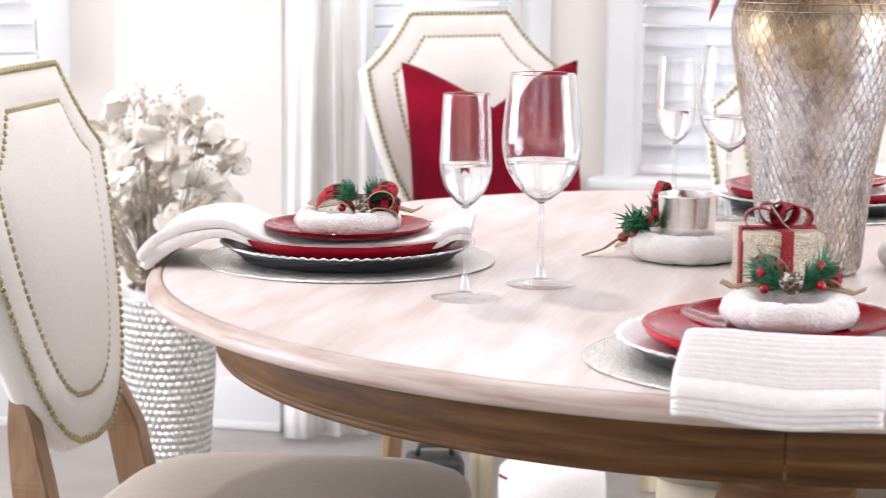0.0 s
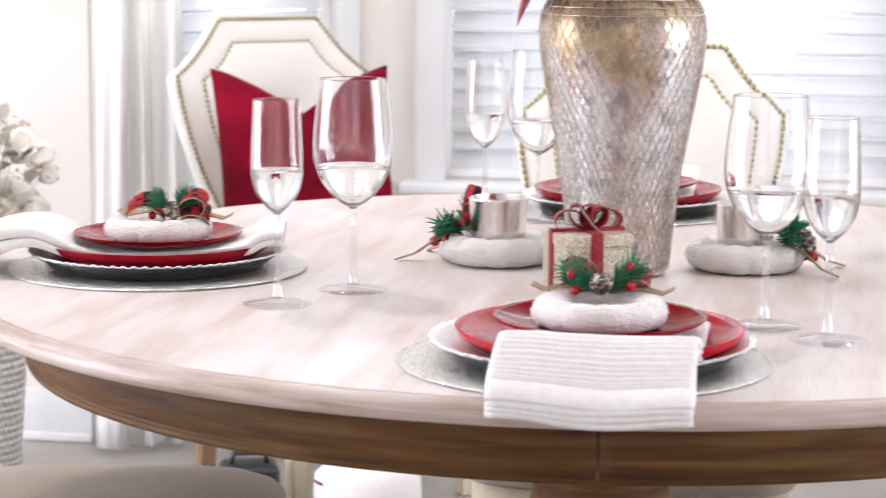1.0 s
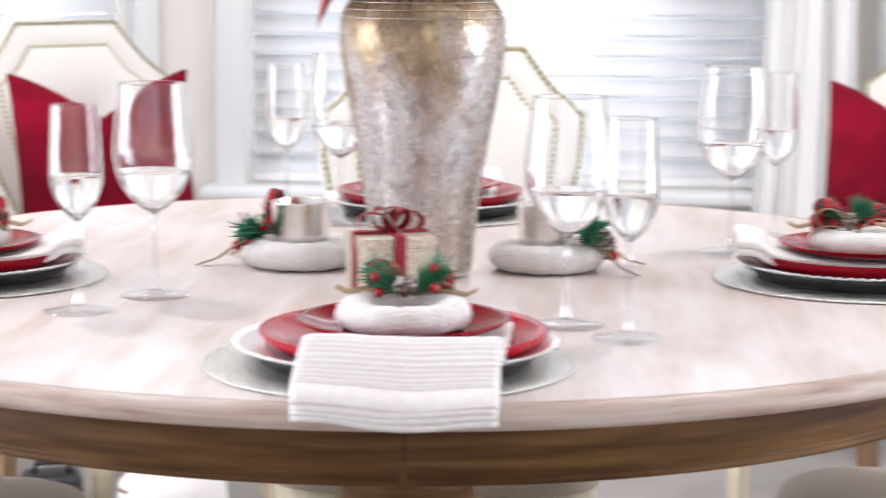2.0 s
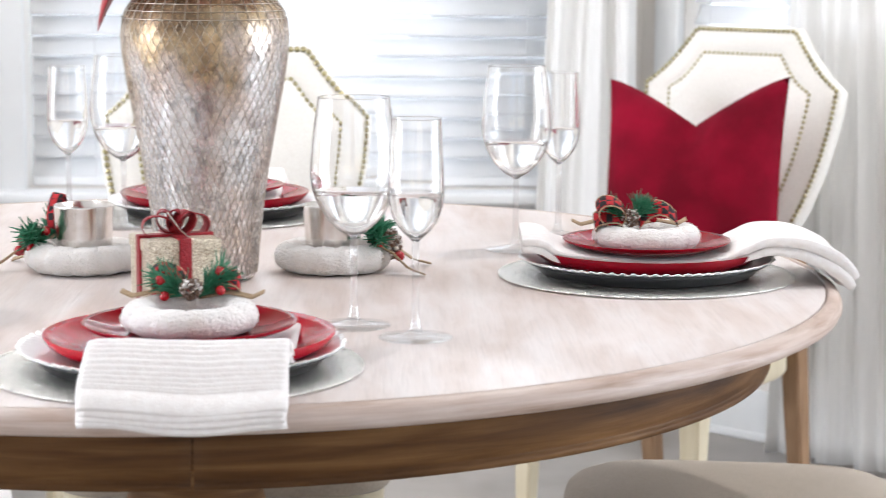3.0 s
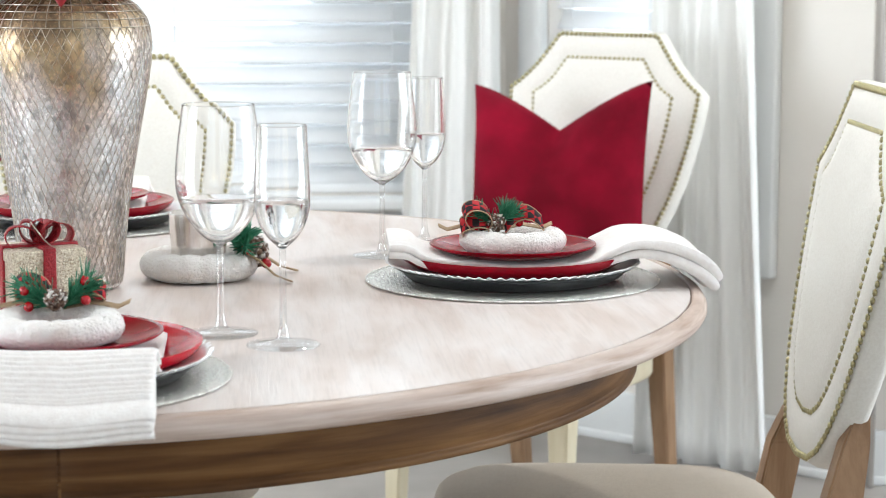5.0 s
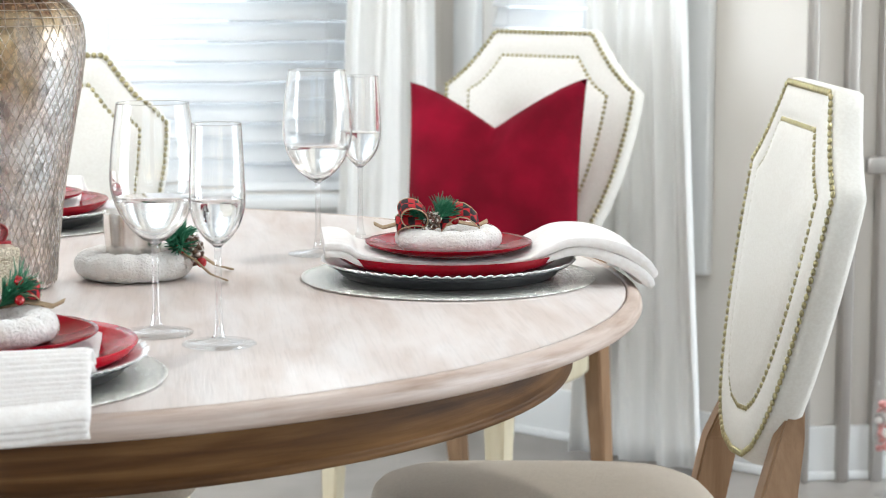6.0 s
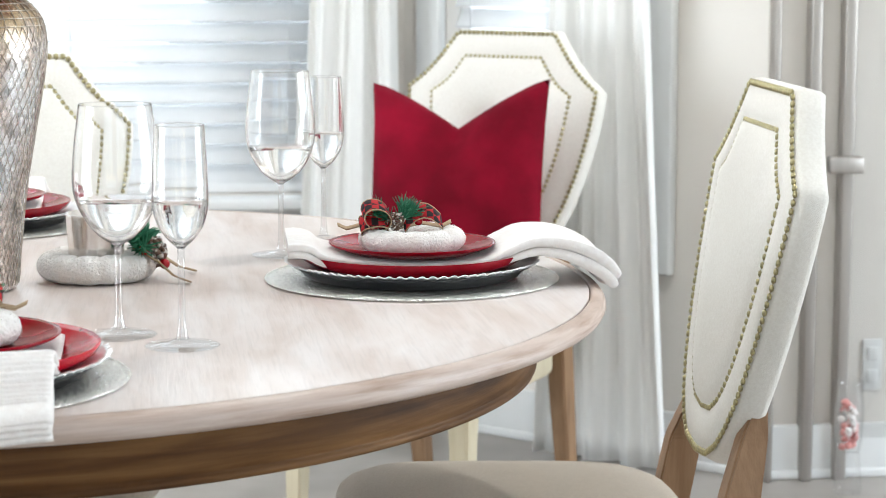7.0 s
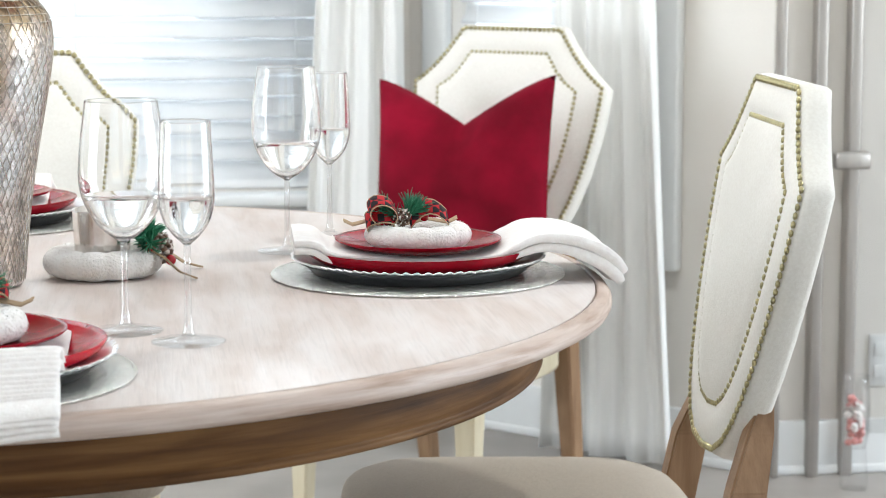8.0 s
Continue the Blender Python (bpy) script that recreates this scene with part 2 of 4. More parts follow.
def lathe(profile, n=64, wave=None, close=False):
    """Turn (radius, height) pairs about z. wave(i, a) gives a factor on the radius and a lift."""
    bm = bmesh.new()
    rings = []
    for k, (r, z) in enumerate(profile):
        ring = []
        for i in range(n):
            a = 2 * math.pi * i / n
            s, dz = wave(k, a) if wave else (1, 0)
            ring.append(bm.verts.new((r * s * math.cos(a), r * s * math.sin(a), z + dz)))
        rings.append(ring)
    pairs = list(zip(rings, rings[1:])) + ([(rings[-1], rings[0])] if close else [])
    for a, b in pairs:
        for i in range(n):
            bm.faces.new((a[i], a[(i + 1) % n], b[(i + 1) % n], b[i]))
    if not close:
        if profile[0][0] > 1e-6:
            bm.faces.new(list(reversed(rings[0])))
        if profile[-1][0] > 1e-6:
            bm.faces.new(rings[-1])
    bmesh.ops.remove_doubles(bm, verts=bm.verts, dist=1e-6)
    bmesh.ops.recalc_face_normals(bm, faces=bm.faces)
    return bm


def box(sx, sy, sz, at=(0, 0, 0), bevel=0.003, seg=2, bm=None, m=None):
    bm = bm or bmesh.new()
    made = bmesh.ops.create_cube(bm, size=1, matrix=(m or Matrix()) @ Matrix.Translation(at) @ Matrix.Diagonal((sx, sy, sz, 1)))
    if bevel:
        vs = set(made["verts"])
        es = [e for e in bm.edges if e.verts[0] in vs and e.verts[1] in vs]
        bmesh.ops.bevel(bm, geom=es, offset=min(bevel, 0.45 * min(sx, sy, sz)), segments=seg, affect="EDGES", profile=0.5)
    return bm


def tube(points, radius, n=8, bm=None, cap=True):
    """A round rod along points; radius is a number or one per point."""
    bm = bm or bmesh.new()
    pts = [Vector(p) for p in points]
    rings = []
    side = None
    for i, p in enumerate(pts):
        d = (pts[min(i + 1, len(pts) - 1)] - pts[max(i - 1, 0)]).normalized()
        if side is None:
            side = d.orthogonal().normalized()
        side = (side - d * side.dot(d)).normalized()
        up = d.cross(side)
        r = radius[i] if isinstance(radius, (list, tuple)) else radius
        rings.append([bm.verts.new(p + (side * math.cos(2 * math.pi * k / n) + up * math.sin(2 * math.pi * k / n)) * r) for k in range(n)])
    for a, b in zip(rings, rings[1:]):
        for k in range(n):
            bm.faces.new((a[k], a[(k + 1) % n], b[(k + 1) % n], b[k]))
    if cap:
        bm.faces.new(list(reversed(rings[0])))
        bm.faces.new(rings[-1])
    return bm


def sheet(fn, nu, nv, thick=0.0, closed=False):
    """A grid of points fn(u, v), u and v in 0..1, with a thickness along its normal."""
    bm = bmesh.new()
    g = [[bm.verts.new(fn(i / nu, j / nv)) for j in range(nv + 1)] for i in range(nu + 1)]
    for i in range(nu):
        for j in range(nv):
            bm.faces.new((g[i][j], g[i + 1][j], g[i + 1][j + 1], g[i][j + 1]))
    if thick:
        bm.normal_update()
        bmesh.ops.solidify(bm, geom=bm.faces[:], thickness=thick)
    bmesh.ops.recalc_face_normals(bm, faces=bm.faces)
    return bm


def polar(ox, oy, heading):
    """A place on the table's top, turned so that its own -y points away from the table's centre."""
    return pose(ox, oy, TOP, 0, 0, heading)


TOP = 0.76

# ---- large structure ----
BX, BY = 0.85, 2.6
CORNER_L, CORNER_R = (-1.335, 2.05), (1.55, 1.90)
TURN_L = (-1.74, 2.05)
WEST_L = (-4.4, 0.75)
H = 2.7


def wall_run(name, a, b, holes=(), thick=0.12, mat=None, kind="structure"):
    """A wall from a to b (its room face on this line, the room to the right of a to b), with holes (s0, s1, z0, z1)."""
    ax, ay = a
    d = Vector((b[0] - ax, b[1] - ay))
    L = d.length
    m = pose(ax, ay, 0, 0, 0, math.degrees(math.atan2(d.y, d.x)))
    xs = sorted({0, L, *[h[0] for h in holes], *[h[1] for h in holes]})
    zs = sorted({0, H, *[h[2] for h in holes], *[h[3] for h in holes]})
    bm = bmesh.new()
    for x0, x1 in zip(xs, xs[1:]):
        for z0, z1 in zip(zs, zs[1:]):
            if any(h[0] <= x0 and x1 <= h[1] and h[2] <= z0 and z1 <= h[3] for h in holes):
                continue
            box(x1 - x0, thick, z1 - z0, ((x0 + x1) / 2, thick / 2, (z0 + z1) / 2), 0, bm=bm)
    bmesh.ops.remove_doubles(bm, verts=bm.verts, dist=1e-5)
    ob = part(name, bm, mat or WALL, smooth=False)
    ob.matrix_basis = m
    tagged(ob, "warm white painted plaster wall of the dining nook", "wall", kind=kind)
    return ob, m, L


def window_unit(name, m, s0, s1, z0, z1, slats=True, sill=True, label="white framed window with lowered horizontal blinds"):
    w = empty(name, m)
    tagged(w, label, "window", kind="structure")
    cas = 0.07
    mid, wd, hg = (s0 + s1) / 2, s1 - s0, z1 - z0
    part("side_casing", box(cas, 0.03, hg + 2 * cas, (s0 - cas / 2, -0.016, (z0 + z1) / 2), 0.006), WHITE, w)
    part("side_casing", box(cas, 0.03, hg + 2 * cas, (s1 + cas / 2, -0.016, (z0 + z1) / 2), 0.006), WHITE, w)
    part("head_casing", box(wd - 0.004, 0.03, cas, (mid, -0.016, z1 + cas / 2), 0.006), WHITE, w)
    if sill:
        part("window_sill", box(wd + 2 * cas + 0.06, 0.09, 0.03, (mid, -0.046, z0 - 0.016), 0.008), WHITE, w)
        part("apron", box(wd + 2 * cas, 0.02, 0.08, (mid, -0.011, z0 - 0.075), 0.005), WHITE, w)
    else:
        part("bottom_casing", box(wd - 0.004, 0.03, cas, (mid, -0.016, z0 - cas / 2), 0.006), WHITE, w)
    part("pane", box(wd - 0.004, 0.006, hg - 0.004, (mid, 0.09, (z0 + z1) / 2), 0), GLASS, w).visible_shadow = False
    part("meeting_rail", box(wd - 0.008, 0.03, 0.045, (mid, 0.105, z0 + hg * 0.5), 0.004), WHITE, w)
    if slats:
        pitch = 0.0487
        n = int((hg - 0.06) / pitch)
        base = sheet(lambda u, v: ((u - 0.5) * (wd - 0.02), (v - 0.5) * 0.05, 0.004 * (2 * v - 1) ** 2), 1, 6, 0.003)
        first = part("slat", base, BLIND, w)
        for k in range(n):
            ob = first if k == 0 else new("slat", first.data)
            ob.parent = w
            ob.matrix_basis = pose(mid, 0.035, z0 + 0.045 + k * pitch, 62, 0, 0)
        part("bottom_rail", box(wd - 0.02, 0.03, 0.025, (mid, 0.035, z0 + 0.014), 0.004), BLIND, w)
        for fx in (0.12, 0.5, 0.88):
            part("ladder_cord", tube([(s0 + wd * fx, 0.004, z0 + 0.02), (s0 + wd * fx, 0.004, z1)], 0.0012, 6), BLIND, w)
    return w


floor = part("floor", box(9, 9, 0.1, (0, -1, -0.05), 0), FLOOR, smooth=False)
tagged(floor, "pale polished stone tile floor", "floor", kind="structure")
ceiling = part("ceiling", box(9, 9, 0.1, (0, -1, H + 0.05), 0), CEIL, smooth=False)
tagged(ceiling, "flat white painted ceiling", "ceiling", kind="structure")

SILL, HEAD = 0.56, 2.2
LW0, LW1 = 1.45, 2.79
_, mB, LB = wall_run("wall_bay_middle", (-BX, BY), (BX, BY), [(BX - 0.62, BX + 0.74, SILL, HEAD)])
window_unit("window_1", mB, BX - 0.62, BX + 0.74, SILL, HEAD)
_, mL, LL = wall_run("wall_bay_left", CORNER_L, (-BX, BY), [(0.13, 0.665, SILL, HEAD)])
window_unit("window_2", mL, 0.13, 0.665, SILL, HEAD)
_, mR, LR = wall_run("wall_bay_right", (BX, BY), CORNER_R, [(0.13, 0.70, 0.5, HEAD)])
window_unit("window_3", mR, 0.13, 0.70, 0.5, HEAD, sill=False)
wall_run("wall_left_return", TURN_L, CORNER_L)
_, mWL, LW = wall_run("wall_left_side", WEST_L, TURN_L, [(LW0, LW1, 0.86, HEAD)])
window_unit("window_4", mWL, LW0, LW1, 0.86, HEAD, sill=False)
wall_run("wall_right_return", (CORNER_R[0], CORNER_R[1]), (4.4, 1.90))
# Unseen walls; their openings are assumed, to let fill light in.
wall_run("wall_east", (4.4, 1.90), (4.4, -5.4), [(0.9, 3.5, 0.4, 2.3)])
wall_run("wall_south", (4.4, -5.4), (-4.4, -5.4), [(1.5, 3.9, 0.4, 2.3), (4.9, 7.3, 0.4, 2.3)])
wall_run("wall_west", (-4.4, -5.4), (-4.4, 0.75), [(3.2, 5.8, 0.4, 2.3)])


def baseboard(a, b):
    d = Vector((b[0] - a[0], b[1] - a[1]))
    bm = box(d.length, 0.016, 0.12, (d.length / 2, -0.0085, 0.06), 0.004)
    box(d.length, 0.022, 0.02, (d.length / 2, -0.0115, 0.01), 0.004, bm=bm)
    ob = part("baseboard", bm, WHITE)
    ob.matrix_basis = pose(a[0], a[1], 0, 0, 0, math.degrees(math.atan2(d.y, d.x)))
    tagged(ob, "white painted baseboard along the wall's foot", "baseboard", kind="structure")


baseboard((-BX, BY), (BX, BY))
baseboard(CORNER_L, (-BX, BY))
baseboard((BX, BY), CORNER_R)
baseboard(WEST_L, TURN_L)
baseboard(TURN_L, CORNER_L)
baseboard(CORNER_R, (4.4, 1.90))


def curtain(x, y, turn, width, folds, seed, flare=(0.0, 0.0), sway=0.0):
    """A hanging panel; flare: how far its two edges lie out at the floor."""
    rnd = random.Random(seed)
    ph = [rnd.uniform(0, 6.28) for _ in range(6)]
    def fn(u, v):
        z = 0.015 + v * 2.4
        out = max(0.0, 1 - v / 0.62)
        edge = -flare[0] * (1 - u) * out + flare[1] * u * out
        wander = 0.9 * math.sin(2.2 * v + ph[1]) + 0.4 * math.sin(5.1 * v + ph[4])
        fold = math.sin(2 * math.pi * folds * u + ph[0] + 0.5 * wander)
        d = 0.016 * math.copysign(abs(fold) ** 0.8, fold) + 0.006 * math.sin(2 * math.pi * folds * 1.7 * u + ph[2] + 1.4 * v) + 0.003 * math.sin(2 * math.pi * folds * 3.1 * u + ph[5] - 3 * v)
        return ((u - 0.5) * width + edge + 0.007 * math.sin(9 * u + 4 * v + ph[3]) + sway * (1 - v), d, z)
    ob = part("curtain", sheet(fn, folds * 24, 40, 0.002), CURTAIN)
    ob.matrix_basis = pose(x, y, 0, 0, 0, turn)
    tagged(ob, "sheer white linen curtain panel hanging to the floor", "curtain", "curtains")
    rod = part("curtain_rod", tube([(-width * 0.62, 0, 2.43), (width * 0.62, 0, 2.43)], 0.012, 12), STEEL)
    rod.matrix_basis = pose(x, y, 0, 0, 0, turn)
    tagged(rod, "grey metal rod above a curtain panel", "curtain rod")


curtain(0.728, 2.45, -8, 0.165, 3, 1, (0.09, 0.03))
curtain(1.205, 2.06, -43, 0.235, 4, 2, (0.03, 0.085))
curtain(-1.195, 1.98, 38, 0.185, 3, 3, (0.01, 0.02))


# ---- dining table ----
def dining_table():
    t = empty("dining_table", pose(0.013, 0.001, 0))
    tagged(t, "round pedestal dining table in whitewashed weathered wood", "table")
    G = 0.7465
    prof = [(0.0, 0.76), (G - 0.0012, 0.76), (G - 0.0003, 0.7592), (G + 0.0012, 0.7560), (G + 0.0018, 0.7594), (G + 0.0040, 0.7604), (G + 0.0095, 0.7592), (G + 0.0150, 0.7555), (G + 0.0185, 0.7500),
            (G + 0.0190, 0.7450), (G + 0.0165, 0.7400), (G + 0.0100, 0.7365), (G + 0.0010, 0.7350), (G - 0.0100, 0.7345)]
    part("tabletop", lathe(prof[:3] + [(G - 0.0003, 0.740), (0.0, 0.740)], 160), WASH, t)
    part("rim", lathe(prof[3:] + [(G + 0.0001, 0.738), (G + 0.0001, 0.7535)], 160, close=True), RIMWOOD, t)
    r2 = G - 0.065
    ap = [(r2 - 0.02, 0.7392), (r2, 0.7390), (r2 + 0.001, 0.725), (r2 + 0.001, 0.700), (r2 + 0.0008, 0.6800), (r2 - 0.0006, 0.6785), (r2 + 0.0030, 0.6770), (r2 + 0.0045, 0.6735), (r2 + 0.0025, 0.6695), (r2 - 0.02, 0.669)]
    for k in range(2):
        a0 = math.radians(-85 + 180 * k) + 0.0022
        n = 90
        bm = bmesh.new()
        rings = [[bm.verts.new((r * math.cos(a0 + (math.pi - 0.0044) * i / n), r * math.sin(a0 + (math.pi - 0.0044) * i / n), z)) for r, z in ap] for i in range(n + 1)]
        for p, q in zip(rings, rings[1:]):
            for c in range(len(ap)):
                bm.faces.new((p[c], p[(c + 1) % len(ap)], q[(c + 1) % len(ap)], q[c]))
        bm.faces.new(rings[0])
        bm.faces.new(list(reversed(rings[-1])))
        bmesh.ops.recalc_face_normals(bm, faces=bm.faces)
        part("apron", bm, WOOD, t)
    ped = [(0.0, 0.739), (0.16, 0.739), (0.16, 0.67), (0.11, 0.64), (0.085, 0.60), (0.075, 0.52), (0.10, 0.42), (0.125, 0.33), (0.115, 0.25), (0.14, 0.2), (0.15, 0.14), (0.1, 0.1), (0.0, 0.1)]
    part("pedestal", lathe(ped, 48), WOOD, t)
    for k in range(4):
        a = math.radians(45 + 90 * k)
        pts = [(0.1 * math.cos(a), 0.1 * math.sin(a), 0.17), (0.3 * math.cos(a), 0.3 * math.sin(a), 0.12), (0.42 * math.cos(a), 0.42 * math.sin(a), 0.05), (0.47 * math.cos(a), 0.47 * math.sin(a), 0.026)]
        part("foot", tube(pts, [0.05, 0.042, 0.032, 0.026], 12), WOOD, t)
    return t


dining_table()


# ---- chairs ----
def outline(inset, n=10):
    """The chair back's outline as (x, z), from the top's middle round to the right and back; z from 0 (its lowest) to 0.53."""
    inset += 0.008
    w, top, ht = 0.245 - inset, 0.53 - inset * 0.86, 0.125 - inset * 0.42
    sh = 0.53 - 0.132 - inset * 0.15
    half = [(0.0, top), (ht * 0.5, top), (ht, top)]
    for k in range(1, 6):
        u = k / 6
        half.append((ht + (w - ht) * u, top + (sh - top) * u - 0.012 * math.sin(math.pi * u)))
    half.append((w, sh))
    low = 0.0 + inset
    for k in range(1, n + 1):
        u = k / n
        a = u * math.pi / 2
        half.append((w * (math.cos(a) ** 0.72 if u < 1 else 0.0), sh - (sh - low) * (math.sin(a) ** 1.35)))
    return half + [(-x, z) for x, z in reversed(half[1:-1])]


def slab(loops, bm=None):
    """Loops of equal length, one inside or behind another: skins them and closes both ends."""
    bm = bm or bmesh.new()
    rings = [[bm.verts.new(p) for p in lp] for lp in loops]
    n = len(rings[0])
    for a, b in zip(rings, rings[1:]):
        for i in range(n):
            bm.faces.new((a[i], a[(i + 1) % n], b[(i + 1) % n], b[i]))
    for ring in (rings[0], rings[-1]):
        c = bm.verts.new(sum((v.co for v in ring), Vector()) / n)
        for i in range(n):
            bm.faces.new((ring[i], ring[(i + 1) % n], c))
    bmesh.ops.recalc_face_normals(bm, faces=bm.faces)
    return bm


def walk_loop(loop, step):
    """Places along a closed loop of (x, z), evenly spaced."""
    pts = [Vector(p) for p in loop] + [Vector(loop[0])]
    total = sum((b - a).length for a, b in zip(pts, pts[1:]))
    n = int(total / step)
    out, i, run = [], 0, 0.0
    for k in range(n):
        want = total * k / n
        while run + (pts[i + 1] - pts[i]).length < want:
            run += (pts[i + 1] - pts[i]).length
            i += 1
        out.append(pts[i].lerp(pts[i + 1], (want - run) / (pts[i + 1] - pts[i]).length))
    return out


BACK_M = pose(0, -0.236, 0.460, 10.8, 0, 0)


def dining_chair(m, label, leg_mat=None):
    """A chair whose seat lies round its origin and that faces its own +y."""
    ch = empty("dining_chair", m)
    tagged(ch, label, "chair", "dining chairs")
    f, b = 0.024, -0.021
    lo = lambda inset, y: [(x, y, z) for x, z in outline(inset)]
    los = lambda k, y: [(x * k, y, 0.285 + (z - 0.285) * k) for x, z in outline(0.077)]
    bk = part("backrest", slab([lo(0.02, b), lo(0.004, b + 0.004), lo(0.0, b + 0.012), lo(0.0, f - 0.016), lo(0.003, f - 0.006), lo(0.012, f), lo(0.042, f + 0.006),
                               lo(0.060, f + 0.005), lo(0.068, f + 0.003), lo(0.077, f + 0.008), los(0.85, f + 0.012), los(0.6, f + 0.016), los(0.3, f + 0.018)]), LINEN, ch)
    bk.matrix_basis = BACK_M
    for inset, y, r in ((0.010, f + 0.0012, 0.0057), (0.070, f + 0.004, 0.0052)):
        bm = bmesh.new()
        for p in walk_loop(outline(inset), 0.0112):
            bmesh.ops.create_icosphere(bm, subdivisions=1, radius=r, matrix=Matrix.Translation((p.x, y, p.y)) @ Matrix.Diagonal((1, 0.6, 1, 1)))
        nt = part("nailhead_trim", bm, BRASS, bk, "row of aged brass nailheads")
        nt["kind"] = "stuff"
    # seat: a padded trapezoid with round corners
    def rim(s, z, ty=0.0):
        pts = []
        for k in range(48):
            a = 2 * math.pi * k / 48
            ca, sa = math.cos(a), math.sin(a)
            q = 0.42
            x = math.copysign(abs(ca) ** q, ca)
            y = math.copysign(abs(sa) ** q, sa)
            wx = 0.245 + 0.02 * y
            pts.append((x * wx * s, y * 0.240 * s + ty + 0.031, z - 0.005))
        return pts
    part("seat", slab([rim(0.985, 0.345), rim(1.0, 0.35), rim(1.0, 0.388), rim(0.985, 0.402), rim(0.95, 0.411), rim(0.85, 0.423), rim(0.6, 0.433), rim(0.3, 0.437)]), SEATCLOTH, ch, "greige linen upholstered seat")
    part("seat_rail", slab([rim(0.95, 0.295), rim(0.96, 0.30), rim(0.96, 0.3445)]), CREAM_LEG, ch)
    for sx in (-1, 1):
        bm = bmesh.new()
        pts = [((sx * 0.196, 0.195, 0.001), 0.016), ((sx * 0.194, 0.192, 0.2), 0.021), ((sx * 0.192, 0.19, 0.296), 0.025)]
        rings = [[bm.verts.new((p[0] + dx * r, p[1] + dy * r, p[2])) for dx, dy in ((-1, -1), (1, -1), (1, 1), (-1, 1))] for p, r in pts]
        slab_rings(bm, rings)
        part("leg", bm, CREAM_LEG, ch, smooth=False)
        bm = bmesh.new()
        pts = [((sx * 0.180, -0.268, 0.001), 0.016, 0.019), ((sx * 0.181, -0.238, 0.2), 0.019, 0.023), ((sx * 0.182, -0.217, 0.36), 0.02, 0.025),
               ((sx * 0.176, -0.236, 0.46), 0.019, 0.024), ((sx * 0.152, -0.256, 0.53), 0.017, 0.018), ((sx * 0.140, -0.267, 0.57), 0.012, 0.010)]
        rings = [[bm.verts.new((p[0] + dx * r, p[1] + dy * r2, p[2])) for dx, dy in ((-1, -1), (1, -1), (1, 1), (-1, 1))] for p, r, r2 in pts]
        slab_rings(bm, rings)
        part("leg", bm, leg_mat or LEG, ch, smooth=False)
    return ch


def slab_rings(bm, rings):
    n = len(rings[0])
    for a, b in zip(rings, rings[1:]):
        for i in range(n):
            bm.faces.new((a[i], a[(i + 1) % n], b[(i + 1) % n], b[i]))
    bm.faces.new(list(reversed(rings[0])))
    bm.faces.new(rings[-1])
    bmesh.ops.recalc_face_normals(bm, faces=bm.faces)
    bmesh.ops.bevel(bm, geom=bm.edges[:], offset=0.003, segments=2, affect="EDGES")


chair = dining_chair(pose(-0.692, 0.058, 0, 0, 0, -86), "ivory linen dining chair with brass nailheads tucked close to the table")
right_chair = copy_thing(chair, pose(0.755, 0.235, 0, 0, 0, 87.5))
tagged(right_chair, "ivory linen dining chair with brass nailheads pulled out from the table")
back_chair = copy_thing(chair, pose(-0.005, 0.80, 0, 0, 0, 181))
tagged(back_chair, "ivory linen dining chair with brass nailheads before the window")
chair_l = copy_thing(chair, pose(-0.708, 1.77, 0, 0, 0, 221))
tagged(chair_l, "ivory nailhead chair holding a crimson pillow in the bay's corner")
chair_r = copy_thing(chair, pose(0.801, 1.727, 0, 0, 0, 141))
tagged(chair_r, "ivory nailhead chair with a crimson velvet pillow near the curtain")


def pillow(m, label):
    def face(s):
        def fn(u, v):
            x, z = (u - 0.5), (v - 0.5)
            edge = (1 - (2 * x) ** 4) * (1 - (2 * z) ** 4)
            pinch = 1 - 0.05 * (1 - (2 * z) ** 2) * abs(2 * x) ** 3
            dent = 0.098 * max(0, 1 - abs(x) / 0.5) ** 1.3 * max(0, (z + 0.1) / 0.6) ** 1.3
            puff = 0.065 * max(edge, 0) ** 0.6 * (1 - 0.65 * math.exp(-((x / 0.16) ** 2)) * max(0, (z) / 0.5))
            wob = 0.004 * noise.noise(Vector((x * 9, z * 9, 3)))
            return (0.388 * x * pinch, s * (puff + wob * max(edge, 0)), 0.455 * z - dent + 0.2275)
        return fn
    bm = sheet(face(1), 30, 30)
    bm2 = sheet(face(-1), 30, 30)
    me = bpy.data.meshes.new("tmp")
    bm2.to_mesh(me)
    bm.from_mesh(me)
    bm2.free()
    bmesh.ops.remove_doubles(bm, verts=bm.verts, dist=0.0005)
    bmesh.ops.recalc_face_normals(bm, faces=bm.faces)
    ob = part("throw_pillow", bm, VELVET)
    ob.matrix_basis = m
    return tagged(ob, label, "pillow", "throw pillows")


def on_chair(x, y, turn, fwd, side, dz=0.438, lean=12, extra=0, tip=0):
    return pose(x, y, 0, 0, 0, turn) @ pose(side, fwd, dz, lean, tip, extra)


pillow(on_chair(-0.708, 1.77, 221, 0.0, 0.05, 0.434, 12, -9), "crimson velvet pillow with a karate-chopped top on a chair")
pillow(on_chair(0.801, 1.727, 141, 0.0, -0.052, 0.436, 12, 9, 2.6), "crimson velvet pillow with a dented top edge on a chair")


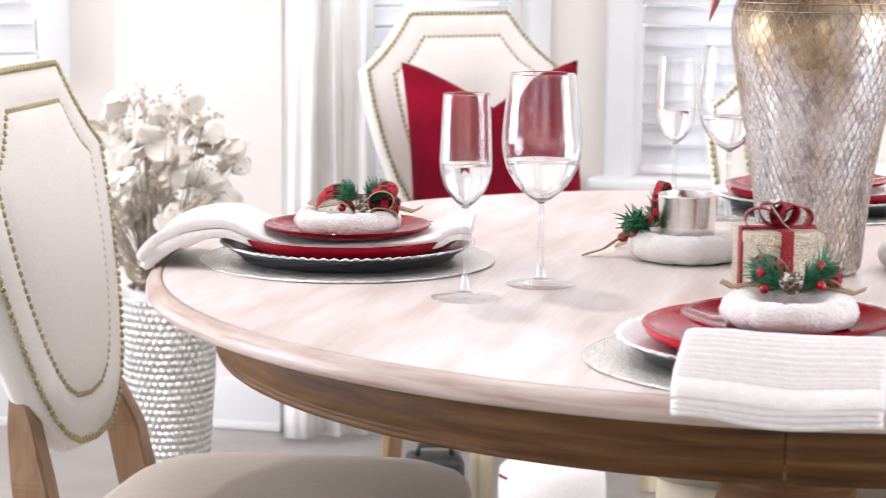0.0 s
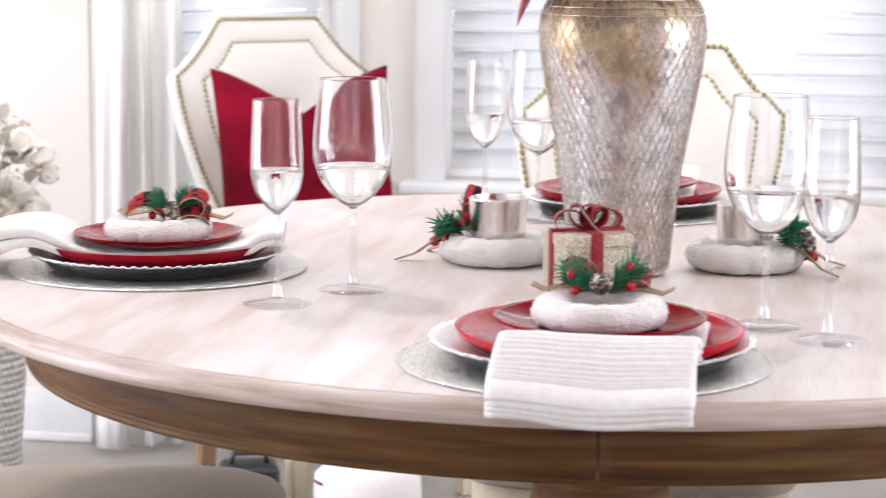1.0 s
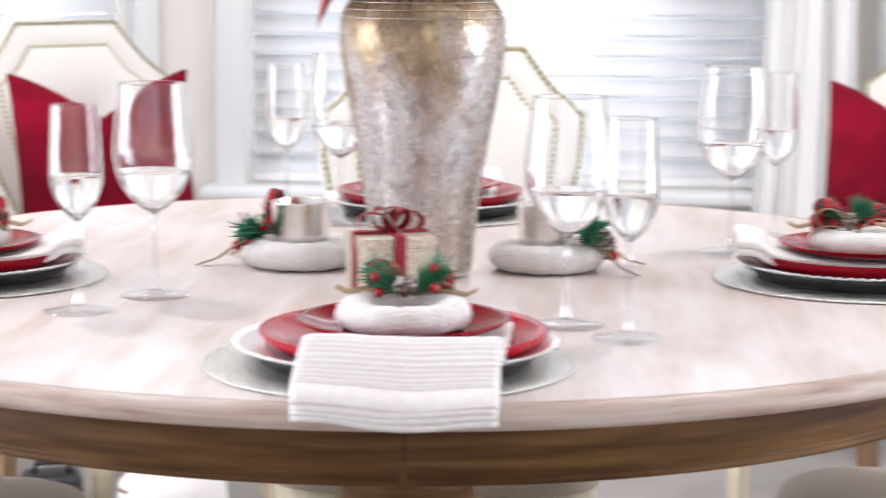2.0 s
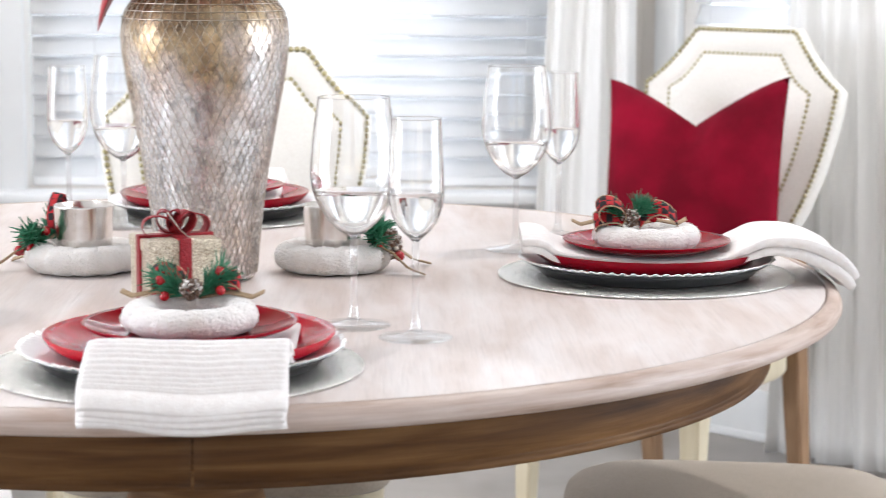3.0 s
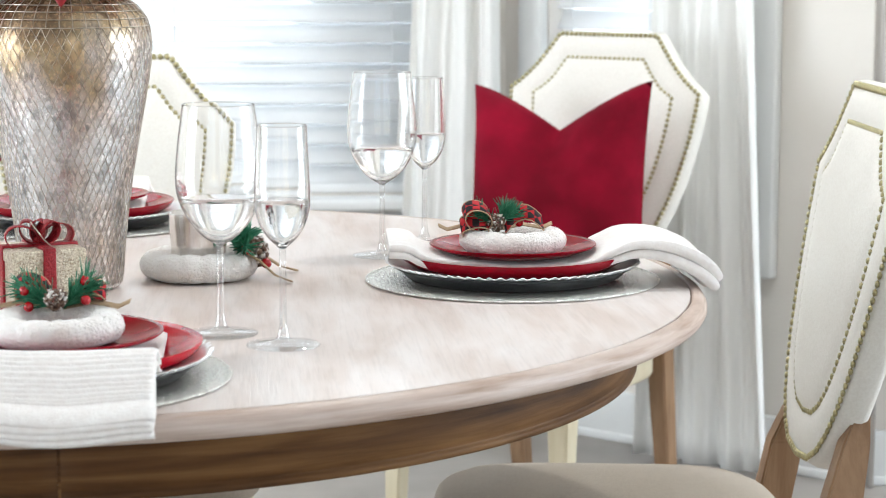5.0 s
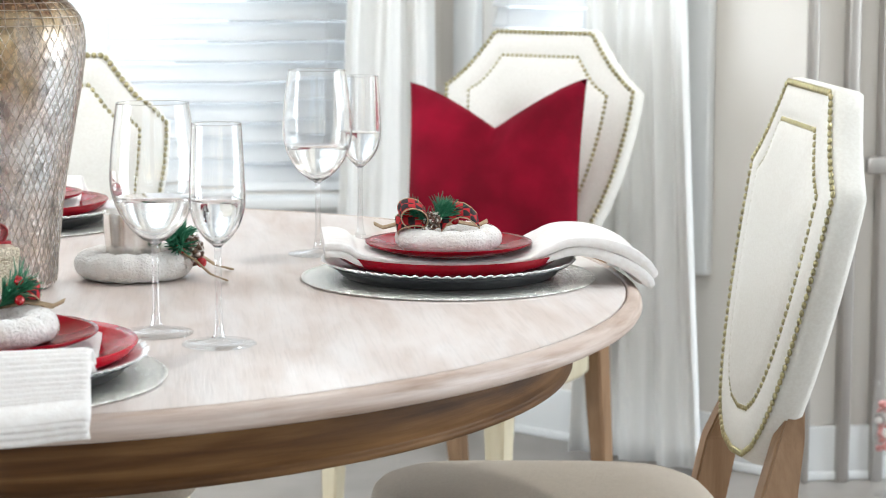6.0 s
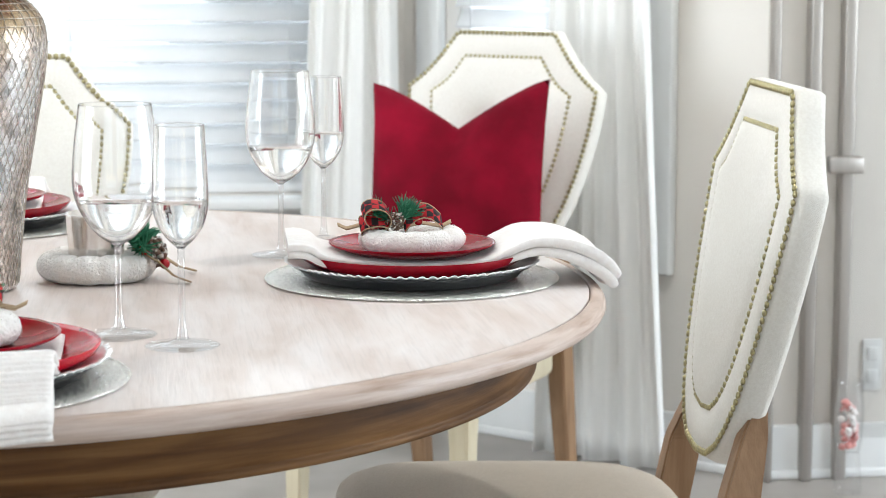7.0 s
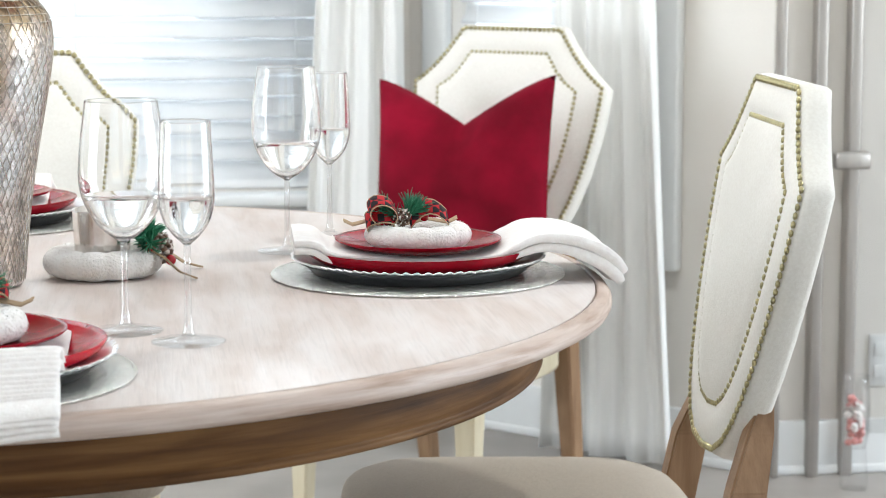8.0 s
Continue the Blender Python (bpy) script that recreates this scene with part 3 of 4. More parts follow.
# ---- things on the table ----
def rod_needles(bm, base, way, length, count, rnd, spread=0.55, needle=0.022, r=0.00085):
    """Pine needles along a twig."""
    base, way = Vector(base), Vector(way).normalized()
    side = way.orthogonal().normalized()
    up = way.cross(side)
    for k in range(count):
        a = rnd.uniform(0, 2 * math.pi)
        p = base + way * length * rnd.uniform(0.05, 1.0)
        d = (way * rnd.uniform(0.5, 1.1) + (side * math.cos(a) + up * math.sin(a)) * spread).normalized()
        tube([p, p + d * needle * rnd.uniform(0.6, 1.1)], [r, r * 0.3], 3, bm, cap=False)
    tube([base, base + way * length], [0.0012, 0.0007], 5, bm)
    return bm


def ribbon(path, width, across, thick=0.0008):
    """A band of cloth along path; across: the direction of its width at each point or one for all."""
    pts = [Vector(p) for p in path]
    ac = Vector(across).normalized()
    n = len(pts) - 1

    def fn(u, v):
        x = u * n
        i = min(int(x), n - 1)
        return pts[i].lerp(pts[i + 1], x - i) + ac * (v - 0.5) * width
    return sheet(fn, n, 3, thick)


def loop_path(c, dx, dz, size, n=16, squash=0.55):
    """A bow's loop from c out along (dx, dz) and back, in the x-z plane."""
    out = []
    for k in range(n + 1):
        a = 2 * math.pi * k / n
        along = size * (1 - math.cos(a)) / 2
        perp = size * squash * math.sin(a) * 0.5
        out.append((c[0] + dx * along - dz * perp, c[1], c[2] + dz * along + dx * perp))
    return out


def wreath(m, label, seed, bow=True, ring_r=0.048, tube_r=0.0165, sc=1.35, spray_turn=0):
    """A fur ring lying flat with a holiday spray at its +y side."""
    rnd = random.Random(seed)
    w = empty("fur_wreath", m)
    tagged(w, label, "wreath", "fur wreaths")
    bm = bmesh.new()
    nu, nv = 144, 18
    g = []
    for i in range(nu):
        a = 2 * math.pi * i / nu
        pinch = 0.76 + 0.24 * abs(math.sin(a * 6 + seed)) ** 0.22
        row = []
        for j in range(nv):
            b = 2 * math.pi * j / nv
            lump = 1 + 0.07 * noise.noise(Vector((math.cos(a) * 5 + seed, math.sin(a) * 5, b * 1.2)))
            rr = tube_r * pinch * lump
            row.append(bm.verts.new(((ring_r + rr * math.cos(b)) * math.cos(a), (ring_r + rr * math.cos(b)) * math.sin(a), tube_r * 0.86 + rr * math.sin(b) * 0.86)))
        g.append(row)
    for i in range(nu):
        for j in range(nv):
            bm.faces.new((g[i][j], g[(i + 1) % nu][j], g[(i + 1) % nu][(j + 1) % nv], g[i][(j + 1) % nv]))
    bmesh.ops.recalc_face_normals(bm, faces=bm.faces)
    part("fur_ring", bm, FUR, w)
    bm = bmesh.new()
    for k in range(900):
        a, b = rnd.uniform(0, 6.283), rnd.uniform(-0.6, 3.7)
        c = Vector(((ring_r + tube_r * 0.93 * math.cos(b)) * math.cos(a), (ring_r + tube_r * 0.93 * math.cos(b)) * math.sin(a), tube_r * 0.86 * (1 + 0.93 * math.sin(b))))
        d = Vector((math.cos(b) * math.cos(a), math.cos(b) * math.sin(a), math.sin(b))) + Vector((rnd.gauss(0, 0.5), rnd.gauss(0, 0.5), rnd.gauss(0, 0.3)))
        tube([c, c + d.normalized() * rnd.uniform(0.001, 0.0028)], [0.00045, 0.0002], 3, bm, cap=False)
    tagged(part("fur_pile", bm, FUR, w), kind="stuff")
    spray = [Matrix.Translation((0, ring_r - (0.026 if spray_turn else 0.016), tube_r * 1.62)) @ pose(0, 0, 0, 0, 0, spray_turn) @ Matrix.Scale(sc, 4)]
    y, z = 0.0, 0.0

    def piece(name, bm, mat, label=""):
        bm.transform(spray[0])
        return part(name, bm, mat, w, label)

    for sx in (-1, 1):
        bm = bmesh.new()
        for k in range(4):
            way = (sx * rnd.uniform(0.1, 0.8), rnd.uniform(-0.4, 0.2), rnd.uniform(0.4, 1.0)) if spray_turn else (sx * rnd.uniform(0.5, 1.0), rnd.uniform(-0.2, 0.5), rnd.uniform(0.25, 0.9))
            rod_needles(bm, (sx * 0.004, y + ((-0.006 if spray_turn else 0) if bow else 0.007), z + (0.006 if spray_turn else 0)), way, (0.014 if spray_turn else 0.023) if bow else 0.014, 44 if bow else 30, rnd, 0.6, (0.014 if spray_turn else 0.018) if bow else 0.011)
        piece("pine_sprig", bm, PINE, "green artificial pine sprig")
    berries = ((-0.022, -0.006, 0.013), (-0.019, -0.008, 0.002), (0.020, -0.007, 0.006), (0.019, -0.002, 0.019)) if bow else ((-0.006, 0.004, 0.006), (-0.010, 0.017, -0.004), (0.010, 0.010, 0.002), (0.004, 0.020, -0.006), (-0.014, 0.008, -0.002))
    for bx, by, bz in berries:
        bm = bmesh.new()
        bmesh.ops.create_uvsphere(bm, u_segments=14, v_segments=10, radius=0.0036 if bow else 0.0027, matrix=Matrix.Translation((bx, y + by, z + bz)))
        piece("berry", bm, BERRY, "glossy red berry")
    bm = bmesh.new()
    for lay in range(6):
        for k in range(8):
            a = 2 * math.pi * k / 8 + lay * 0.4
            rr = 0.0070 * math.sin(math.pi * (lay + 0.8) / 7.2)
            c = Vector((rr * math.cos(a), y + (-0.008 if bow else 0.014) + rr * math.sin(a) * 0.8, z + (0.001 if bow else -0.006) + lay * 0.0024))
            bmesh.ops.create_cone(bm, cap_ends=True, segments=5, radius1=0.0021, radius2=0.0005, depth=0.0033, matrix=Matrix.Translation(c) @ Euler((0.9 * math.sin(a), 0.9 * math.cos(a), a)).to_matrix().to_4x4())
    piece("pinecone", bm, CONE, "small frosted pinecone")
    if not bow:
        for sx in (-1, 1):
            path = [(sx * 0.005, y + 0.004, z + 0.002), (sx * 0.011, y + 0.017, z - 0.004), (sx * 0.016, y + 0.025, z - 0.0105), (sx * 0.019, y + 0.034, z - 0.0135)]
            piece("ribbon_tail", ribbon(path, 0.0055, (1, 0.2 * sx, 0.15)), BURLAP, "burlap ribbon tail")
        piece("bow_loop", ribbon(loop_path((0.004, y + 0.004, z + 0.006), 0.5, 0.87, 0.020), 0.007, (0.3, 1, 0.1)), BUFFALO, "red and black checked ribbon loop")
    if bow:
        flip = -1 if spray_turn > 0 else 1
        if spray_turn:
            tail = [(flip * (0.006 + 0.034 * k / 6), y - 0.010 + 0.002 * math.sin(k), z + 0.004 + 0.012 * math.sin(0.5 * k)) for k in range(7)]
            for name, shift, width, mat, note in (("bow_tail", 0.0, 0.014, BUFFALO, "red and black checked ribbon tail"), ("bow_edge", 0.0073, 0.0012, BURLAP, ""), ("bow_edge", -0.0073, 0.0012, BURLAP, "")):
                piece(name, ribbon([(p[0], p[1] + 0.6 * shift, p[2] + 0.8 * shift) for p in tail], width, (0, 0.6, 0.8)), mat, note)
        for sx, up, tip in ((-flip, 0.75, 0.5), (-flip, -0.25, 0.9)) if spray_turn else ((-1, 0.75, 0.5), (1, 0.35, 0.7), (-1, -0.25, 0.9)):
            size = 0.027 if up > 0 else 0.024
            n = math.hypot(1, up)
            path = loop_path((sx * 0.003, 0, 0), sx / n, up / n, size, 16, 0.75)
            lay = Matrix.Translation((sx * 0.004, y + (-0.006 if spray_turn else 0.014), z + (0.006 if spray_turn else 0.003))) @ Matrix.Rotation(tip, 4, "X")
            for name, shift, width, mat, note in (("bow_loop", 0.0, 0.014, BUFFALO, "red and black checked ribbon loop"), ("bow_edge", 0.0074, 0.0011, BURLAP, ""), ("bow_edge", -0.0074, 0.0011, BURLAP, "")):
                bm = ribbon([(p[0], p[1] + shift, p[2]) for p in path], width, (0, 1, 0))
                bm.transform(lay)
                piece(name, bm, mat, note)
        for sx in (-1, 1):
            path = [(sx * 0.004, y + 0.004, z), (sx * 0.025, y + 0.002, z + 0.004), (sx * 0.042, y - 0.002, z + 0.001), (sx * 0.050, y - 0.003, z + 0.005)]
            piece("ribbon_tail", ribbon(path, 0.0065, (0.15, 1, 0.3)), BURLAP, "burlap ribbon tail")
    return w


def wavy(n, amp, lift):
    def fn(k, a):
        return (1 + amp * (math.cos(n * a) + 0.35 * math.sin(31 * a)) * RIM[k], lift * math.cos(n * a + 0.6) * RIM[k])
    return fn


RIM = [0, 0, 0, 0.05, 0.7, 1, 1, 0.9, 0.05, 0, 0, 0]


def folded_napkin(m, half, path, layers, label, ribs=False, name="napkin"):
    """Folded cloth laid along path, rows of (y, z, thickness of one layer); its layers lie on one another."""
    nk = empty(name, m)
    tagged(nk, label, "napkin", "napkins")
    n = len(path)

    def curve(v, c):
        x = v * (n - 1)
        i = min(int(x), n - 2)
        f = x - i
        p0, p1, p2, p3 = (path[min(max(i + d, 0), n - 1)][c] for d in (-1, 0, 1, 2))
        return 0.5 * (2 * p1 + (p2 - p0) * f + (2 * p0 - 5 * p1 + 4 * p2 - p3) * f * f + (3 * p1 - p0 - 3 * p2 + p3) * f ** 3)
    for k in range(layers):
        rnd = random.Random(k * 7 + int(half * 1000))
        ph, out = rnd.uniform(0, 6), -0.0045 * (layers - 1 - k) + rnd.uniform(-0.001, 0.001)
        top = k == layers - 1

        def fn(side, k=k, ph=ph, out=out, top=top):
            def at(u, v):
                y, z, th = curve(v, 0), curve(v, 1), curve(v, 2)
                sl = (curve(min(v + 0.02, 1), 1) - curve(max(v - 0.02, 0), 1)) / min(curve(min(v + 0.02, 1), 0) - curve(max(v - 0.02, 0), 0), -1e-4)
                ny, nz = -sl / math.hypot(1, sl), 1 / math.hypot(1, sl)
                x = (u - 0.5) * 2 * (half - 0.0013 * (k % 3))
                rim = 1 - max(0.0, abs(2 * u - 1) - 0.94) / 0.06 * 0.09
                tip = 1 - max(0.0, v - 0.97) / 0.03 * 0.4
                h = th * (k + 0.5 + (0.50 if side else -0.50) * rim * tip)
                wob = (0.0030 * math.sin(6.3 * u + 1.3) + 0.0006 * math.sin(6.3 * u + ph)) * v * v + 0.0010 * noise.noise(Vector((x * 30, y * 30, k * 3.0)))
                rib = 0.0013 * math.sin(y * 960) if ribs and side and top and 0.35 < v < 0.84 and abs(u - 0.5) < 0.49 else 0.0
                return (x + 0.003 * math.sin(6 * v + ph) * v, y + ny * h + out * v ** 3, z + nz * h + wob + rib)
            return at
        nu, nv = (30, 240) if top else (22, 44)
        bm = bmesh.new()
        grids = []
        for side in (0, 1):
            f = fn(side)
            grids.append([[bm.verts.new(f(a / nu, b / nv)) for b in range(nv + 1)] for a in range(nu + 1)])
        lo, hi = grids
        for a in range(nu):
            for b in range(nv):
                bm.faces.new((hi[a][b], hi[a + 1][b], hi[a + 1][b + 1], hi[a][b + 1]))
                bm.faces.new((lo[a][b], lo[a][b + 1], lo[a + 1][b + 1], lo[a + 1][b]))
        for a in range(nu):
            for b in (0, nv):
                bm.faces.new((lo[a][b], lo[a + 1][b], hi[a + 1][b], hi[a][b]))
        for b in range(nv):
            for a in (0, nu):
                bm.faces.new((lo[a][b], hi[a][b], hi[a][b + 1], lo[a][b + 1]))
        bmesh.ops.recalc_face_normals(bm, faces=bm.faces)
        part("fold", bm, COTTON, nk)
    return nk


def place_setting(x, y, heading, path, layers, half, ring_turn, seed, note, off=0.0, spray=0):
    m = polar(x, y, heading)
    mat = empty("placemat", m)
    tagged(mat, "round beaded silver placemat lying on the table", "placemat", "placemats")
    part("base", lathe([(0.0, 0.0032), (0.165, 0.0034), (0.1725, 0.0030), (0.175, 0.0016), (0.174, 0.0006), (0.0, 0.0006)], 120), SILVER, mat)
    part("edge", lathe([(0.1738, 0.0006), (0.1762, 0.0010), (0.1770, 0.0022), (0.1760, 0.0034), (0.1740, 0.0036), (0.1728, 0.0032)], 120, close=True), SILVER, mat)
    z = 0.0042
    ch = part("charger_plate", lathe([(0.0, 0.004), (0.08, 0.004), (0.10, 0.0055), (0.128, 0.012), (0.146, 0.0165), (0.1505, 0.0175), (0.151, 0.0165), (0.1495, 0.0155), (0.128, 0.009), (0.10, 0.0025), (0.08, 0.0), (0.0, 0.0)], 504, wavy(76, 0.014, 0.0014)), BRIGHT)
    ch.matrix_basis = m @ pose(off * 0.5, 0, z + 0.0028)
    part("backing", lathe([(0.0, -0.0008), (0.08, -0.0008), (0.10, 0.0016), (0.128, 0.0080), (0.1465, 0.0140), (0.1465, 0.0128), (0.138, 0.0085), (0.127, -0.0010), (0.120, -0.0024), (0.0, -0.0024)], 120), BLACK, ch, "matt black underside")
    tagged(ch, "silver charger plate with a scalloped wavy rim", "charger plate", "charger plates")
    dp = part("dinner_plate", lathe([(0.0, 0.004), (0.075, 0.004), (0.10, 0.0085), (0.128, 0.0190), (0.1355, 0.0218), (0.136, 0.0206), (0.1315, 0.0130), (0.119, 0.0050), (0.095, 0.0), (0.0, 0.0)], 96), REDBUMP if note == "front" else REDGLASS)
    dp.matrix_basis = m @ pose(off, 0, z + 0.0092)
    tagged(dp, "red glass dinner plate on a silver charger", "plate", "dinner plates")
    folded_napkin(m @ pose(off * 1.6 + (0.005 if note == "front" else 0), 0, -0.0031), half, path, layers, "white waffle cotton napkin folded under the salad plate", layers > 2)
    zs = z + 0.0261
    sp = part("salad_plate", lathe([(0.0, 0.0035), (0.055, 0.0035), (0.075, 0.0065), (0.096, 0.0135), (0.0995, 0.015), (0.100, 0.014), (0.0965, 0.011), (0.075, 0.003), (0.052, 0.0), (0.0, 0.0)], 96), REDGLASS)
    sp.matrix_basis = m @ pose(off, 0.0, zs)
    tagged(sp, "small red glass salad plate on a folded napkin", "plate", "salad plates")
    wreath(m @ pose(off, 0, zs + 0.0042, 0, 0, ring_turn), "white fur napkin ring with pine, berries and a checked bow", seed, spray_turn=spray, sc=1.4 if note == "side" else 1.35)


FRONT = [(0.075, 0.021, 0.0029), (0.0, 0.021, 0.0029), (-0.08, 0.0215, 0.0031), (-0.115, 0.033, 0.0034), (-0.140, 0.0395, 0.0038), (-0.163, 0.031, 0.0046), (-0.185, 0.017, 0.0054), (-0.205, 0.006, 0.0060), (-0.219, 0.001, 0.0060), (-0.226, -0.004, 0.0056)]
SIDE = [(0.150, 0.040, 0.0080), (0.130, 0.039, 0.0080), (0.10, 0.028, 0.0062), (0.0, 0.021, 0.0057), (-0.08, 0.0225, 0.0062), (-0.115, 0.033, 0.0080), (-0.140, 0.038, 0.0105), (-0.172, 0.032, 0.0130), (-0.197, 0.020, 0.0145), (-0.214, 0.007, 0.0142), (-0.224, -0.004, 0.0125)]
place_setting(0.048, -0.572, 0, FRONT, 4, 0.087, 0, 3, "front", 0.014)
place_setting(-0.509, -0.110, -78, SIDE, 2, 0.078, 0, 5, "side", spray=78)
place_setting(0.554, -0.017, 88, SIDE, 2, 0.078, 0, 8, "side", spray=-80)
place_setting(-0.005, 0.546, 180, FRONT, 4, 0.094, 0, 11, "back")


def smooth_profile(pts, n):
    """Points of a smooth curve through pts, n to each stretch."""
    res = []
    for i in range(len(pts) - 1):
        q = [Vector(pts[min(max(i + d, 0), len(pts) - 1)]) for d in (-1, 0, 1, 2)]
        for k in range(n):
            f = k / n
            v = 0.5 * (2 * q[1] + (q[2] - q[0]) * f + (2 * q[0] - 5 * q[1] + 4 * q[2] - q[3]) * f * f + (3 * q[1] - q[0] - 3 * q[2] + q[3]) * f ** 3)
            res.append((v.x, v.y))
    return res + [tuple(pts[-1])]


def stemware(name, m, kind):
    g = empty(name, m)
    if kind == "wine":
        tagged(g, "clear crystal wine glass partly filled with water", "wine glass", "wine glasses")
        out = [(0.0036, 0.092), (0.006, 0.0945), (0.014, 0.099), (0.026, 0.110), (0.036, 0.125), (0.0425, 0.142), (0.0448, 0.158), (0.0440, 0.178), (0.0418, 0.200), (0.0388, 0.222), (0.0370, 0.236)]
        foot, h = 0.0385, 0.092
    else:
        tagged(g, "slender clear crystal flute partly filled with water", "champagne flute", "champagne flutes")
        out = [(0.0036, 0.098), (0.006, 0.1005), (0.014, 0.108), (0.0222, 0.120), (0.0268, 0.134), (0.0280, 0.146), (0.0275, 0.165), (0.0265, 0.190), (0.0255, 0.208), (0.0250, 0.220)]
        foot, h = 0.0375, 0.098
    out = smooth_profile(out, 5)
    last = len(out) - 1
    inner = [(max(r - 0.0007 - 0.0008 * (1 - i / last), 0.0), z + 0.0045 * (1 - i / last) ** 6 + 0.0006 * (1 - i / last)) for i, (r, z) in enumerate(out)]
    rt, zt = out[-1]
    lip = [(rt, zt + 0.0006), (rt - 0.0001, zt + 0.0009), (rt - 0.00035, zt + 0.0010), (rt - 0.0006, zt + 0.0009), (rt - 0.0007, zt + 0.0006)]
    prof = [(0.0, out[0][1])] + out + lip + list(reversed(inner[1:])) + [(0.0, inner[1][1])]
    part("bowl", lathe(prof, 72), GLASS, g)
    lvl = 0.140 if kind == "wine" else 0.146
    wet = [(max(r - 0.0003, 0.0), z) for r, z in inner[1:] if z < lvl]
    ra, za = wet[-1]
    rb, zb = next((r - 0.0003, z) for r, z in inner[1:] if z >= lvl)
    wet.append((ra + (rb - ra) * (lvl - za) / (zb - za), lvl))
    part("water", lathe([(0.0, wet[0][1] + 0.0003)] + wet + [(0.0, lvl)], 56), WATER, g, "clear water")
    part("stem", lathe([(0.0, 0.0068), (0.0075, 0.0068), (0.0052, 0.012), (0.0040, 0.022), (0.0034, 0.05), (0.0034, h - 0.02), (0.0036, h - 0.0004), (0.0, h - 0.0004)], 24), STEM, g)
    part("foot", lathe([(0.0, 0.0), (foot - 0.0012, 0.0), (foot, 0.0008), (foot - 0.0012, 0.0018), (0.020, 0.0034), (0.011, 0.0052), (0.0075, 0.0066), (0.0, 0.0066)], 56), FOOT, g)
    return g


wine = stemware("wine_glass", pose(-0.248, -0.223, TOP + 0.0008), "wine")
for px, py in ((0.211, -0.358), (0.410, 0.1915), (-0.118, 0.40)):
    copy_thing(wine, pose(px, py, TOP + 0.0008, 0, 0, 40))
flute = stemware("champagne_flute", pose(-0.308, -0.331, TOP + 0.0008), "flute")
for px, py in ((0.274, -0.4255), (0.475, 0.322), (-0.197, 0.425)):
    copy_thing(flute, pose(px, py, TOP + 0.0008, 0, 0, 40))


# ---- votives in fur rings ----
def votive(x, y, turn, seed):
    wreath(pose(x, y, TOP, 0, 0, turn), "white fur candle ring with pine, berries and pinecone", seed, False, 0.051, 0.0205, 2.35)
    v = empty("votive_holder", pose(x, y, TOP + 0.0005))
    tagged(v, "mercury glass candle holder standing in a fur ring", "candle holder", "candle holders")
    part("cup", lathe([(0.0, 0.0), (0.029, 0.0), (0.031, 0.002), (0.0335, 0.040), (0.0360, 0.077), (0.0364, 0.0795), (0.0352, 0.0795), (0.0322, 0.040), (0.0290, 0.006), (0.0, 0.006)], 56), MIRROR, v)
    part("candle", lathe([(0.0, 0.0065), (0.0235, 0.0065), (0.0245, 0.050), (0.0235, 0.052), (0.0, 0.051)], 40), IVORY, v, "ivory wax candle")
    part("wick", tube([(0, 0, 0.0505), (0.0005, 0, 0.056), (0.0015, 0, 0.060)], 0.0007, 6), TWIG, v)


votive(-0.119, 0.020, 75, 21)
votive(0.179, 0.027, -95, 24)


# ---- gift box ----
def gift_box(m):
    g = empty("gift_box", m)
    tagged(g, "champagne glitter gift box tied with red ribbon", "gift box")
    w, h = 0.080, 0.067
    part("box", box(w, w, h, (0, 0, h / 2), 0.002), GLITTER, g)
    part("lid", box(w + 0.003, w + 0.003, 0.014, (0, 0, h - 0.004), 0.002), GLITTER, g)
    bm = box(0.014, w + 0.0058, h + 0.0050, (0, 0, h / 2 + 0.0024), 0.001)
    part("ribbon", bm, REDGLIT, g, "red glitter ribbon band")
    part("ribbon", box(w + 0.0054, 0.014, h + 0.0058, (0, 0, h / 2 + 0.0030), 0.001), REDGLIT, g, "red glitter ribbon band")
    zc = h + 0.0075
    for dx, dz, s, yy, ac in ((-0.95, 0.25, 0.040, -0.004, (0.2, 1, 0)), (0.95, 0.25, 0.040, 0.004, (-0.2, 1, 0)), (-0.6, 0.8, 0.028, 0.006, (0.3, 1, 0.1)), (0.6, 0.8, 0.028, -0.006, (-0.3, 1, 0.1)), (0.05, 1.0, 0.025, 0.0, (0.6, 1, 0))):
        n = math.hypot(dx, dz)
        part("bow_loop", ribbon(loop_path((0, yy, zc), dx / n, dz / n, s, 18, 0.7), 0.015, ac, 0.0012), REDGLIT, g, "red glitter bow loop")
    part("knot", box(0.013, 0.014, 0.010, (0, 0, zc + 0.003), 0.004, 3), REDGLIT, g)
    part("cord", tube([(-0.012, -0.012, zc + 0.024), (-0.004, -0.014, zc + 0.012), (0.002, -0.012, zc + 0.004), (0.010, -0.014, zc - 0.004), (0.016, -0.018, zc - 0.008)], 0.0008, 6), WIRE, g, "thin gold cord")
    return g


gift_box(pose(0.010, -0.185, TOP + 0.0008, 0, 0, 22))


# ---- centrepiece vase ----
VASE = [(0.0, 0.0), (0.053, 0.0), (0.0565, 0.004), (0.0585, 0.012), (0.0605, 0.04), (0.066, 0.09), (0.0735, 0.14), (0.0825, 0.19), (0.0905, 0.232), (0.0955, 0.265), (0.0965, 0.285), (0.0950, 0.302), (0.0900, 0.316),
        (0.0800, 0.328), (0.0690, 0.335), (0.0620, 0.340), (0.0600, 0.348), (0.0610, 0.362), (0.0650, 0.374)]


